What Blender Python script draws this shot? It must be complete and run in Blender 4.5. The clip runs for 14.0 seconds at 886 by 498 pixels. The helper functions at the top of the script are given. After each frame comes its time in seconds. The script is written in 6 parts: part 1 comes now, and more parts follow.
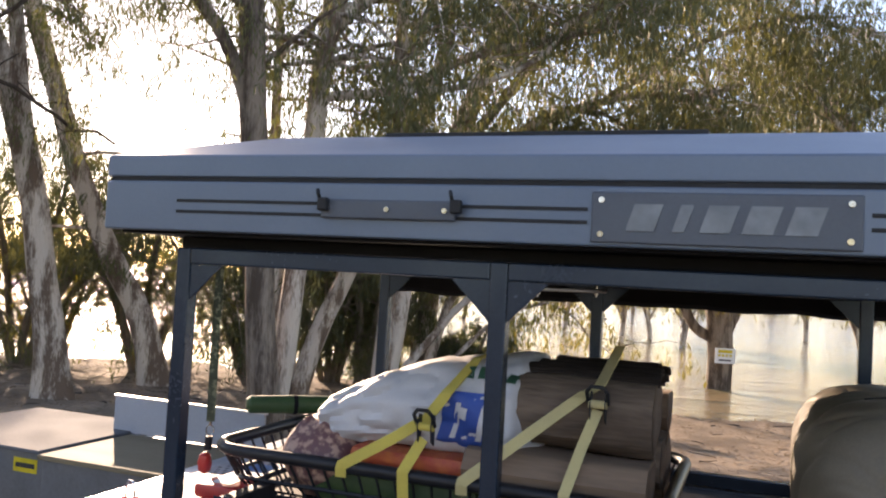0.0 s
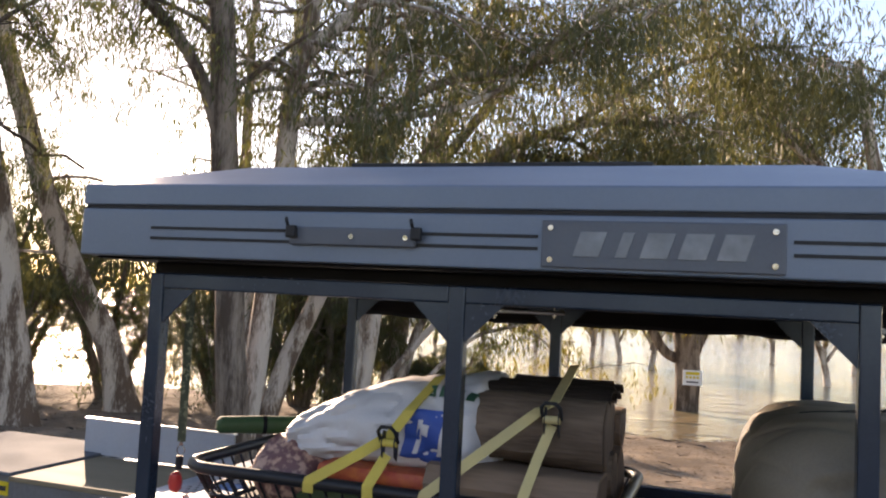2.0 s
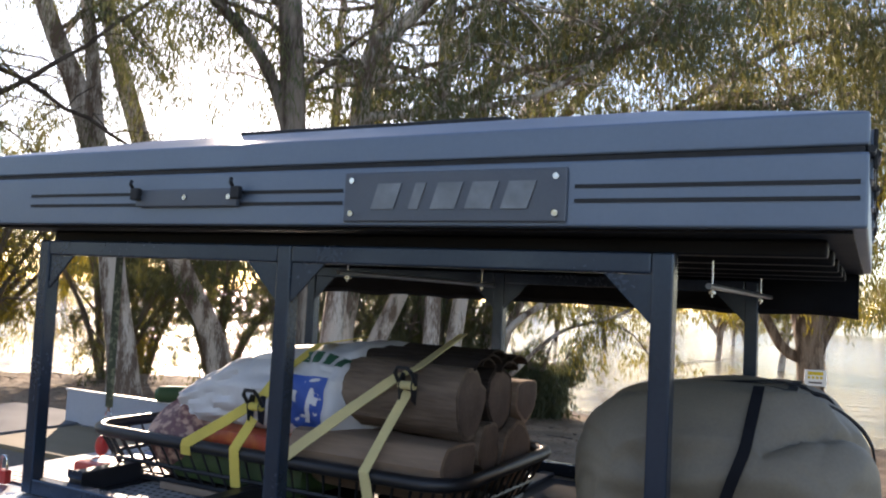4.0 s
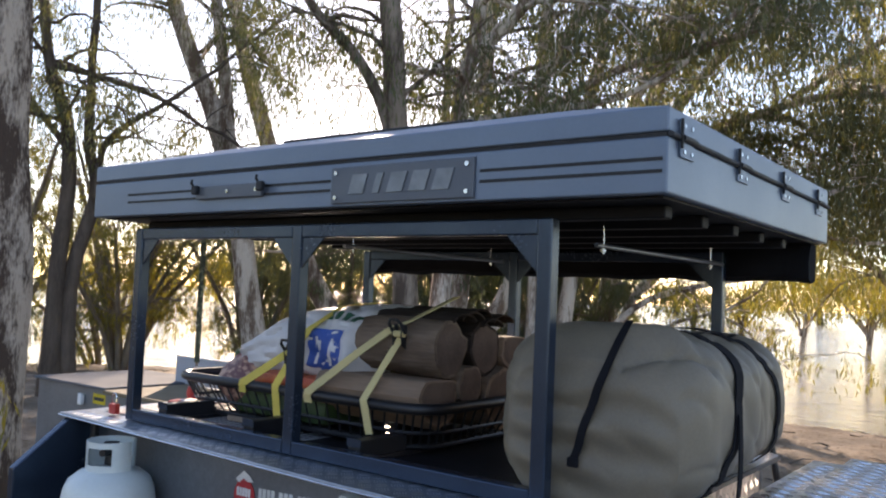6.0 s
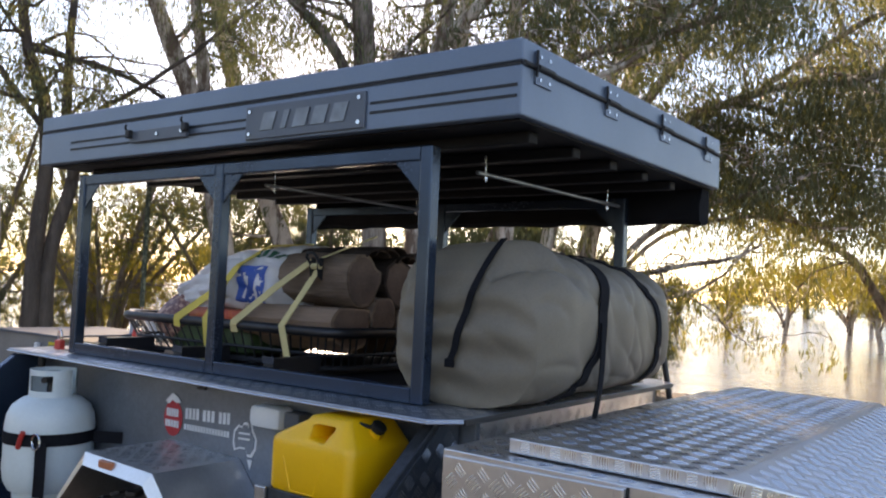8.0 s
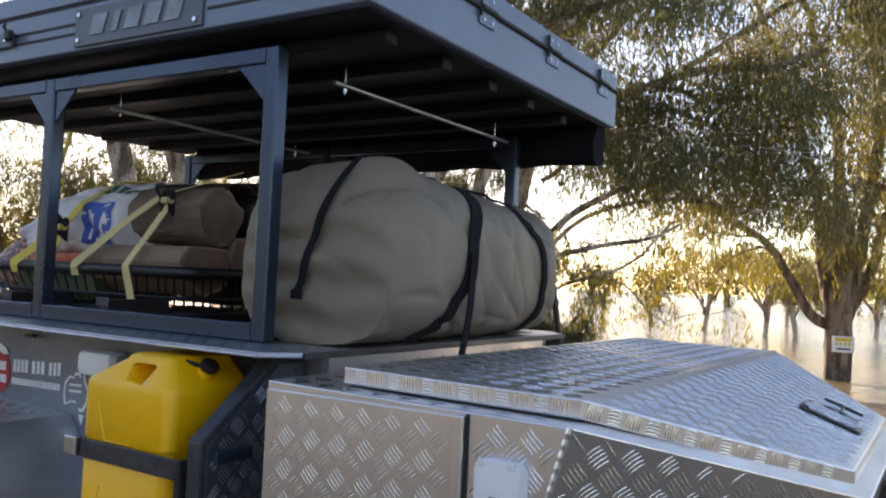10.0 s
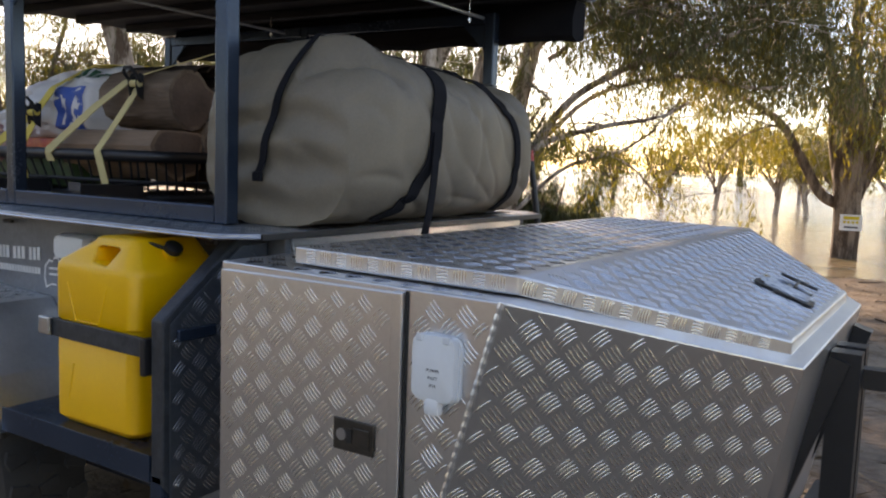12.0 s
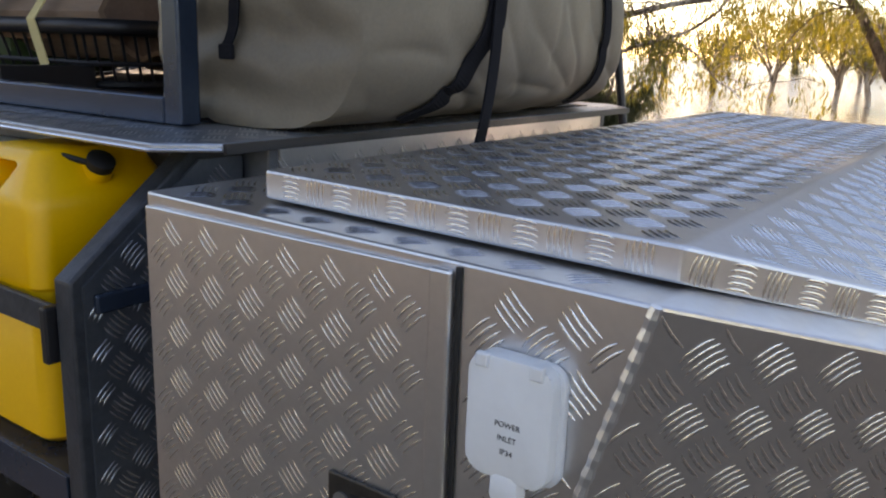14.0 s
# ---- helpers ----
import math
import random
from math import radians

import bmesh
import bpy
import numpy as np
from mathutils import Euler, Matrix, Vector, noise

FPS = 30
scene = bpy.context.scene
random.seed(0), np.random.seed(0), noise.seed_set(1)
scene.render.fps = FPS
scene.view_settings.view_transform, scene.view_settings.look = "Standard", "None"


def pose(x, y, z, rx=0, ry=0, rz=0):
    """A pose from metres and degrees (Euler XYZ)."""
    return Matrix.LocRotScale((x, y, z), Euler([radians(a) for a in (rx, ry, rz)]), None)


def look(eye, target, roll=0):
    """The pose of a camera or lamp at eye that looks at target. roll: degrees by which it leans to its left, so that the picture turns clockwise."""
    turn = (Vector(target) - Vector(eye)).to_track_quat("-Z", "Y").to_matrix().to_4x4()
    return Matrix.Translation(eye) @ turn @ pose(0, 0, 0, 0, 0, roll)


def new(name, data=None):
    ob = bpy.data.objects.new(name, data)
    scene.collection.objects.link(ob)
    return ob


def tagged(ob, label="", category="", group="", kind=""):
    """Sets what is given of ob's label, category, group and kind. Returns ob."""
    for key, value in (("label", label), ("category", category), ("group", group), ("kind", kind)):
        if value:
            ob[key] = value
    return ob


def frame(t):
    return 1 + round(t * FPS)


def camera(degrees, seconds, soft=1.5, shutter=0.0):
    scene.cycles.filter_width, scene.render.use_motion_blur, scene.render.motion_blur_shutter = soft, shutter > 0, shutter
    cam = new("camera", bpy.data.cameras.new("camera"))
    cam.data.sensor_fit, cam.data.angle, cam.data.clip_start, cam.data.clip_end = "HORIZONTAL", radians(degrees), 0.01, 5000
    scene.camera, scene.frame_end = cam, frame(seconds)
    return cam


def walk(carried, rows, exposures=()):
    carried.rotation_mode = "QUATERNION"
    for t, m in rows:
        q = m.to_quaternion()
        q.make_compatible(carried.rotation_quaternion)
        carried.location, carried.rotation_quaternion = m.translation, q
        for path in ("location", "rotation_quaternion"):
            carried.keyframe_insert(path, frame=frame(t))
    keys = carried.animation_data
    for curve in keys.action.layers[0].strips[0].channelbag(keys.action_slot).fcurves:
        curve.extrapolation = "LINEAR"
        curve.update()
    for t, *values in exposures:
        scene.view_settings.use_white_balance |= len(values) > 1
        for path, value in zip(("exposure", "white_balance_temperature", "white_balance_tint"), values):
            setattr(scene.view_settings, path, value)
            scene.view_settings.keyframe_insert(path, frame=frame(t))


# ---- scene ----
cam = camera(56.5, 14.0, soft=2.1)
PATH = [
    (0, (-0.345, -1.626, 1.707), (-1.051, 0.243, 1.782), 3.2),
    (0.5, (-0.313, -1.66, 1.745), (-0.984, 0.219, 1.885), 3.1),
    (1, (-0.374, -1.637, 1.745), (-0.997, 0.258, 1.885), 3.1),
    (1.5, (-0.419, -1.709, 1.773), (-1.005, 0.198, 1.91), 3.1),
    (2, (-0.285, -1.723, 1.706), (-0.928, 0.166, 1.842), 3.0),
    (4.5, (0.515, -1.387, 1.624), (-0.534, 0.312, 1.741), 2.8),
    (5, (0.752, -1.409, 1.584), (-0.421, 0.206, 1.704), 2.6),
    (5.5, (0.853, -1.518, 1.579), (-0.351, 0.075, 1.701), 2.6),
    (6, (0.927, -1.623, 1.567), (-0.281, -0.033, 1.677), 2.4),
    (6.5, (1.087, -1.661, 1.5), (-0.122, -0.072, 1.615), 2.6),
    (7, (1.168, -1.648, 1.41), (-0.039, -0.057, 1.517), 2.4),
    (7.5, (1.206, -1.639, 1.358), (-0.003, -0.049, 1.465), 2.6),
    (8, (1.256, -1.63, 1.387), (0.066, -0.026, 1.485), 2.5),
    (8.5, (1.277, -1.601, 1.394), (0.139, 0.041, 1.488), 2.6),
    (9, (1.235, -1.444, 1.334), (0.178, 0.251, 1.422), 2.7),
    (11.5, (1.355, -1.277, 1.224), (0.296, 0.419, 1.277), 2.7),
    (12, (1.366, -1.265, 1.246), (0.302, 0.416, 1.041), 2.0),
    (12.5, (1.355, -1.254, 1.277), (0.3, 0.396, 0.869), 2.1),
    (13, (1.292, -1.147, 1.305), (0.243, 0.493, 0.845), 1.9),
    (13.5, (1.148, -1.021, 1.303), (0.101, 0.617, 0.832), 2.1),
    (14, (1.005, -0.766, 1.22), (-0.105, 0.829, 0.748), 2.1),
]
walk(cam, [(t, look(eye, target, roll)) for t, eye, target, roll in PATH], exposures=[(0, 1.7, 7900, 26), (0.6, 1.56, 7900, 26), (2.5, 1.54, 7900, 26), (4.3, 1.56, 7150, 22), (8, 1.62, 7300, 24), (10, 1.56, 7600, 25), (11.5, 1.38, 8000, 25), (12.5, 1.57, 8100, 25), (14, 1.64, 8350, 26)])

# ---- world and sun ----
SUN_AZ, SUN_EL = 42.6, 13.3            # degrees, to the left of +y, and above the horizon
world = bpy.data.worlds.new("sky")
scene.world = world
world.use_nodes = True
wn = world.node_tree
sky = wn.nodes.new("ShaderNodeTexSky")
sky.sky_type, sky.sun_disc = "NISHITA", False
sky.sun_elevation, sky.sun_rotation = radians(SUN_EL), radians(-SUN_AZ)
sky.air_density, sky.dust_density, sky.ozone_density = 0.85, 0.15, 1.4
bg = wn.nodes["Background"]
bg.inputs["Strength"].default_value = 0.15
wn.links.new(sky.outputs["Color"], bg.inputs["Color"])
sun_data = bpy.data.lights.new("sun", "SUN")
sun_data.energy, sun_data.angle, sun_data.color = 4.2, radians(0.6), (1.0, 0.88, 0.70)
sun = new("sun", sun_data)
sun_dir = Vector((-math.sin(radians(SUN_AZ)) * math.cos(radians(SUN_EL)), math.cos(radians(SUN_AZ)) * math.cos(radians(SUN_EL)), math.sin(radians(SUN_EL))))
sun.matrix_world = look(sun_dir * 30, (0, 0, 0))


# ---- materials ----
def material(name, color, rough=0.6, metal=0.0, color2=None, scale=6.0, fine=60.0, bump=0.15, depth=0.01, mix=(0.35, 0.7), rough_var=0.1, stretch=(1, 1, 1), per_piece=0.0, coat=0.0, island=False, spec=0.5):
    """A principled surface with blotches at one scale, grain at a finer one, and fine relief."""
    m = bpy.data.materials.new(name)
    m.use_nodes = True
    nt = m.node_tree
    n, link = nt.nodes, nt.links
    b = n["Principled BSDF"]
    tc, mp = n.new("ShaderNodeTexCoord"), n.new("ShaderNodeMapping")
    mp.inputs["Scale"].default_value = stretch
    link.new(tc.outputs["Object"], mp.inputs["Vector"])
    big, small = n.new("ShaderNodeTexNoise"), n.new("ShaderNodeTexNoise")
    big.inputs["Scale"].default_value, big.inputs["Detail"].default_value = scale, 5
    small.inputs["Scale"].default_value, small.inputs["Detail"].default_value = fine, 4
    for t in (big, small):
        link.new(mp.outputs["Vector"], t.inputs["Vector"])
    ramp = n.new("ShaderNodeMapRange")
    ramp.inputs["From Min"].default_value, ramp.inputs["From Max"].default_value = mix
    add = n.new("ShaderNodeMath")
    add.operation = "MULTIPLY_ADD"
    add.inputs[1].default_value = 0.3
    link.new(small.outputs["Fac"], add.inputs[0])
    half = n.new("ShaderNodeMath")
    half.operation = "MULTIPLY"
    half.inputs[1].default_value = 0.75
    link.new(big.outputs["Fac"], half.inputs[0])
    link.new(half.outputs[0], add.inputs[2])
    link.new(add.outputs[0], ramp.inputs["Value"])
    mixer = n.new("ShaderNodeMix")
    mixer.data_type = "RGBA"
    color2 = color2 or tuple(c * 0.72 for c in color)
    mixer.inputs["A"].default_value, mixer.inputs["B"].default_value = (*color, 1), (*color2, 1)
    link.new(ramp.outputs["Result"], mixer.inputs["Factor"])
    out = mixer.outputs["Result"]
    if per_piece:
        hsv = n.new("ShaderNodeHueSaturation")
        rnd = n.new("ShaderNodeNewGeometry") if island else n.new("ShaderNodeObjectInfo")
        mr = n.new("ShaderNodeMapRange")
        mr.inputs["To Min"].default_value, mr.inputs["To Max"].default_value = 1 - per_piece, 1 + per_piece
        link.new(rnd.outputs["Random Per Island" if island else "Random"], mr.inputs["Value"])
        link.new(mr.outputs["Result"], hsv.inputs["Value"])
        link.new(out, hsv.inputs["Color"])
        out = hsv.outputs["Color"]
    link.new(out, b.inputs["Base Color"])
    rr = n.new("ShaderNodeMapRange")
    rr.inputs["To Min"].default_value, rr.inputs["To Max"].default_value = max(0.02, rough - rough_var), min(1, rough + rough_var)
    link.new(add.outputs[0], rr.inputs["Value"])
    link.new(rr.outputs["Result"], b.inputs["Roughness"])
    b.inputs["Metallic"].default_value = metal
    b.inputs["Coat Weight"].default_value = coat
    b.inputs["Specular IOR Level"].default_value = spec
    if bump:
        bp = n.new("ShaderNodeBump")
        bp.inputs["Strength"].default_value, bp.inputs["Distance"].default_value = bump, depth
        link.new(add.outputs[0], bp.inputs["Height"])
        link.new(bp.outputs["Normal"], b.inputs["Normal"])
    return m


def leaf_material(name, color, color2, glow):
    """Leaves: each one its own shade, and light comes through."""
    m = bpy.data.materials.new(name)
    m.use_nodes = True
    nt = m.node_tree
    n, link = nt.nodes, nt.links
    b = n["Principled BSDF"]
    geo, mixer = n.new("ShaderNodeNewGeometry"), n.new("ShaderNodeMix")
    mixer.data_type = "RGBA"
    mixer.inputs["A"].default_value, mixer.inputs["B"].default_value = (*color, 1), (*color2, 1)
    link.new(geo.outputs["Random Per Island"], mixer.inputs["Factor"])
    link.new(mixer.outputs["Result"], b.inputs["Base Color"])
    b.inputs["Roughness"].default_value = 0.5
    tr, sh = n.new("ShaderNodeBsdfTranslucent"), n.new("ShaderNodeMixShader")
    bright = n.new("ShaderNodeMix")
    bright.data_type, bright.blend_type = "RGBA", "MULTIPLY"
    bright.inputs["Factor"].default_value = 1.0
    bright.inputs["B"].default_value = (*glow, 1)
    link.new(mixer.outputs["Result"], bright.inputs["A"])
    link.new(bright.outputs["Result"], tr.inputs["Color"])
    sh.inputs["Fac"].default_value = 0.5
    link.new(b.outputs["BSDF"], sh.inputs[1])
    link.new(tr.outputs["BSDF"], sh.inputs[2])
    link.new(sh.outputs["Shader"], n["Material Output"].inputs["Surface"])
    return m


TENT = material("tent_paint", (0.155, 0.197, 0.255), 0.40, 0.32, (0.135, 0.174, 0.228), 3, 140, 0.05, 0.002, rough_var=0.08)
TENT_DARK = material("plate_paint", (0.105, 0.12, 0.14), 0.45, 0.3, (0.09, 0.10, 0.12), 5, 160, 0.08, 0.002)
LETTER = material("plate_lettering", (0.22, 0.24, 0.26), 0.4, 0.6, scale=20, bump=0.05, depth=0.002)
SEAL = material("black_rubber", (0.012, 0.012, 0.013), 0.6, scale=30, bump=0.1, depth=0.002)
UNDER = material("underside_board", (0.013, 0.013, 0.015), 0.55, 0.0, scale=4, bump=0.05, depth=0.003, spec=0.15)
SHEET = material("grey_sheet", (0.14, 0.148, 0.162), 0.85, 0.0, (0.105, 0.112, 0.123), 4, 90, 0.08, 0.002, spec=0.08)
FABRIC = material("black_canvas", (0.014, 0.014, 0.016), 0.95, scale=8, fine=220, bump=0.4, depth=0.006, spec=0.1)
STEEL = material("dark_blue_steel", (0.042, 0.066, 0.105), 0.24, 0.6, (0.028, 0.044, 0.072), 5, 120, 0.08, 0.002, rough_var=0.12)
BODY = material("body_paint", (0.20, 0.22, 0.25), 0.38, 0.5, (0.13, 0.142, 0.16), 4, 90, 0.12, 0.003, rough_var=0.15)
HAMMER = material("hammered_paint", (0.02, 0.024, 0.03), 0.42, 0.2, (0.05, 0.056, 0.064), 60, 260, 0.5, 0.003, rough_var=0.1)
ALLOY = material("bare_alloy", (0.76, 0.755, 0.76), 0.33, 1.0, (0.65, 0.645, 0.65), 5, 110, 0.05, 0.0012, rough_var=0.09)
ALLOY_BAR = material("alloy_tread", (0.80, 0.795, 0.795), 0.25, 1.0, (0.66, 0.655, 0.655), 8, 120, 0.03, 0.001, rough_var=0.06)
ALLOY_DULL = material("dull_alloy", (0.86, 0.87, 0.885), 0.34, 0.95, (0.68, 0.69, 0.70), 7, 90, 0.12, 0.002, rough_var=0.16)
DARK_ALLOY = material("dark_tread_sheet", (0.24, 0.27, 0.31), 0.30, 0.85, (0.15, 0.17, 0.20), 6, 110, 0.1, 0.002)
DECK = material("worn_deck_sheet", (0.42, 0.46, 0.52), 0.34, 0.85, (0.26, 0.29, 0.33), 8, 110, 0.12, 0.002)
DARK_BAR = material("dark_tread_bar", (0.72, 0.75, 0.79), 0.25, 0.95, (0.32, 0.345, 0.38), 9, 120, 0.05, 0.001)
LOCKMETAL = material("dark_lock_metal", (0.10, 0.09, 0.08), 0.4, 0.85, (0.06, 0.055, 0.05), 30, 120, 0.1, 0.001)
PERF = material("perforated_metal", (0.42, 0.42, 0.43), 0.6, 0.4, (0.34, 0.34, 0.35), 8, 90, 0.1, 0.001, spec=0.2)
GALV = material("galvanised_steel", (0.55, 0.56, 0.58), 0.35, 1.0, (0.40, 0.41, 0.43), 18, 80, 0.08, 0.001)
CHROME = material("chrome", (0.70, 0.70, 0.71), 0.12, 1.0, scale=12, bump=0.02, depth=0.001, rough_var=0.05)
CANVAS = material("olive_canvas", (0.198, 0.163, 0.115), 0.55, 0, (0.136, 0.113, 0.082), 5.5, 170, 0.22, 0.003, rough_var=0.08, spec=0.45)
WEB = material("black_webbing", (0.008, 0.008, 0.010), 0.9, 0, (0.014, 0.014, 0.017), 20, 300, 0.4, 0.002, spec=0.12)
YELLOW = material("yellow_plastic", (0.90, 0.47, 0.004), 0.38, 0, (0.82, 0.41, 0.004), 4, 140, 0.12, 0.002)
YSTRAP = material("yellow_webbing", (0.68, 0.53, 0.10), 0.8, 0, (0.56, 0.43, 0.10), 12, 260, 0.35, 0.002)
PSTRAP = material("faded_webbing", (0.64, 0.53, 0.25), 0.85, 0, (0.52, 0.43, 0.22), 12, 260, 0.35, 0.002)
PANEL = material("pale_sheet", (0.36, 0.39, 0.44), 0.5, 0, (0.30, 0.325, 0.37), 4, 90, 0.06, 0.002)
GAS = material("gas_bottle_paint", (0.62, 0.67, 0.66), 0.38, 0, (0.53, 0.58, 0.57), 5, 90, 0.08, 0.002)
WHITE = material("white_plastic", (0.72, 0.74, 0.75), 0.4, 0, (0.66, 0.68, 0.69), 6, 120, 0.04, 0.001)
PRINT = material("white_print", (0.74, 0.75, 0.76), 0.5, scale=12, bump=0.02, depth=0.001)
GREYTEXT = material("dark_print", (0.03, 0.03, 0.035), 0.6, scale=12, bump=0.0)
RED = material("red_print", (0.42, 0.022, 0.03), 0.5, 0, (0.36, 0.018, 0.026), 12, bump=0.03, depth=0.001)
REDM = material("red_plastic", (0.55, 0.04, 0.03), 0.38, 0, (0.42, 0.03, 0.025), 20, bump=0.05, depth=0.001)
BLUE = material("blue_plastic", (0.02, 0.17, 0.42), 0.45, 0, (0.015, 0.12, 0.34), 9, bump=0.06, depth=0.002)
AMBER = material("amber_lens", (0.50, 0.17, 0.07), 0.3, 0, (0.42, 0.13, 0.06), 30, bump=0.1, depth=0.001)
BLACK = material("black_steel", (0.012, 0.012, 0.014), 0.42, 0.2, (0.02, 0.02, 0.023), 12, 120, 0.1, 0.002)
TYRE = material("tyre_rubber", (0.014, 0.014, 0.015), 0.8, 0, (0.035, 0.031, 0.027), 8, 120, 0.25, 0.003)
SACK = material("woven_sack", (0.66, 0.65, 0.66), 0.55, 0, (0.56, 0.55, 0.56), 6, 240, 0.25, 0.003)
SBLUE = material("sack_blue_print", (0.03, 0.10, 0.42), 0.55, scale=9, bump=0.1, depth=0.002)
SGREEN = material("sack_green_print", (0.03, 0.12, 0.07), 0.6, scale=9, bump=0.1, depth=0.002)
SPECK = material("pellet_sack", (0.50, 0.30, 0.22), 0.5, 0, (0.16, 0.07, 0.07), 42, 90, 0.2, 0.004, mix=(0.44, 0.56))
ORANGE = material("orange_band", (0.55, 0.13, 0.03), 0.5, 0, (0.42, 0.05, 0.03), 30, bump=0.1, depth=0.002)
LIME = material("green_print", (0.05, 0.09, 0.025), 0.55, 0, (0.02, 0.05, 0.018), 9, bump=0.1, depth=0.002)
TUB = material("green_canvas", (0.03, 0.085, 0.025), 0.6, 0, (0.02, 0.06, 0.018), 9, bump=0.15, depth=0.004)
LOG = material("split_wood", (0.33, 0.22, 0.15), 0.8, 0, (0.19, 0.125, 0.085), 6, 60, 0.5, 0.008, stretch=(0.25, 2, 2), per_piece=0.15)
LOGEND = material("sawn_end", (0.14, 0.09, 0.065), 0.85, 0, (0.075, 0.048, 0.036), 12, 120, 0.5, 0.006, per_piece=0.15)
LOGBARK = material("log_bark", (0.27, 0.195, 0.145), 0.9, 0, (0.12, 0.085, 0.064), 6, 45, 0.9, 0.02, mix=(0.40, 0.66), stretch=(0.3, 2, 2), spec=0.15, per_piece=0.2)
LOGDARK = material("dark_shed_bark", (0.075, 0.055, 0.045), 0.95, 0, (0.03, 0.023, 0.02), 10, 60, 1.0, 0.03, stretch=(0.3, 2, 2), spec=0.1)
BOARD = material("pale_ply", (0.24, 0.195, 0.13), 0.75, 0, (0.19, 0.152, 0.10), 4, 90, 0.15, 0.002, stretch=(0.3, 2, 2), spec=0.08)
CAMO = material("camouflage_webbing", (0.16, 0.17, 0.10), 0.8, 0, (0.05, 0.06, 0.035), 45, 160, 0.2, 0.002, mix=(0.46, 0.52))
YSTICK = material("yellow_sticker", (0.72, 0.55, 0.02), 0.5, scale=12, bump=0.0)
BARK = material("pale_bark", (0.54, 0.46, 0.385), 0.85, 0, (0.15, 0.105, 0.078), 3.2, 30, 0.9, 0.07, mix=(0.47, 0.585), stretch=(1.8, 1.8, 0.4), spec=0.15)
BARK2 = material("dark_bark", (0.13, 0.10, 0.08), 0.92, 0, (0.055, 0.043, 0.036), 4, 30, 1.0, 0.08, stretch=(2, 2, 0.4), spec=0.1)
BARK3 = material("brown_bark", (0.27, 0.215, 0.17), 0.9, 0, (0.085, 0.062, 0.048), 3.5, 30, 1.0, 0.07, mix=(0.44, 0.60), stretch=(1.8, 1.8, 0.35), spec=0.12)
BARK_NEAR = material("patchy_bark", (0.44, 0.355, 0.285), 0.9, 0, (0.075, 0.052, 0.04), 4.5, 45, 1.0, 0.06, mix=(0.45, 0.57), stretch=(1.6, 1.6, 0.5), spec=0.12)
TWIG = material("grey_twig", (0.22, 0.18, 0.14), 0.9, 0, (0.11, 0.088, 0.068), 6, 40, 0.6, 0.02, stretch=(2, 2, 0.4), spec=0.12)
# one gum leaf in three tones: shade and low sun are put into the colours
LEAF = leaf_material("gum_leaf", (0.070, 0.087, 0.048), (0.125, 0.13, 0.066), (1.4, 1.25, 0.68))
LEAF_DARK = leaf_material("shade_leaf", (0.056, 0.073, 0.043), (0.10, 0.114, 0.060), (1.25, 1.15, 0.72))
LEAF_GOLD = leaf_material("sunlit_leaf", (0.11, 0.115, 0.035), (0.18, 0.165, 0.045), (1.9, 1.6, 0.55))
DIRT = material("river_dirt", (0.32, 0.245, 0.178), 0.95, 0, (0.165, 0.125, 0.093), 1.3, 22, 0.9, 0.06, mix=(0.40, 0.64), spec=0.1)
LITTER = material("leaf_litter", (0.22, 0.15, 0.09), 0.9, 0, (0.10, 0.07, 0.045), 9, bump=0.0, per_piece=0.5, island=True, spec=0.1)
STICK = material("drift_stick", (0.10, 0.075, 0.06), 0.9, 0, (0.05, 0.04, 0.034), 9, 60, 0.5, 0.006, per_piece=0.3, island=True)

WATER = bpy.data.materials.new("muddy_water")
WATER.use_nodes = True
wt = WATER.node_tree
wb = wt.nodes["Principled BSDF"]
wb.inputs["Base Color"].default_value = (0.31, 0.225, 0.12, 1)
wb.inputs["Roughness"].default_value, wb.inputs["IOR"].default_value = 0.16, 1.33
wtc, wmp = wt.nodes.new("ShaderNodeTexCoord"), wt.nodes.new("ShaderNodeMapping")
wmp.inputs["Scale"].default_value, wmp.inputs["Rotation"].default_value = (0.5, 1.3, 1), (0, 0, radians(8))
w1, w2 = wt.nodes.new("ShaderNodeTexNoise"), wt.nodes.new("ShaderNodeTexNoise")
w1.inputs["Scale"].default_value, w1.inputs["Detail"].default_value = 2.2, 5
w2.inputs["Scale"].default_value, w2.inputs["Detail"].default_value = 9.0, 3
wa = wt.nodes.new("ShaderNodeMath")
wa.operation = "MULTIPLY_ADD"
wa.inputs[1].default_value = 0.25
w3, wc = wt.nodes.new("ShaderNodeTexNoise"), wt.nodes.new("ShaderNodeMath")
w3.inputs["Scale"].default_value, w3.inputs["Detail"].default_value = 0.42, 3
wc.operation, wc.inputs[1].default_value = "MULTIPLY_ADD", 1.6
wbp = wt.nodes.new("ShaderNodeBump")
wbp.inputs["Strength"].default_value, wbp.inputs["Distance"].default_value = 1.0, 0.24
wt.links.new(wtc.outputs["Object"], wmp.inputs["Vector"])
for t in (w1, w2, w3):
    wt.links.new(wmp.outputs["Vector"], t.inputs["Vector"])
wt.links.new(w2.outputs["Fac"], wa.inputs[0])
wt.links.new(w1.outputs["Fac"], wa.inputs[2])
wt.links.new(w3.outputs["Fac"], wc.inputs[0])
wt.links.new(wa.outputs[0], wc.inputs[2])
wt.links.new(wc.outputs[0], wbp.inputs["Height"])
wt.links.new(wbp.outputs["Normal"], wb.inputs["Normal"])


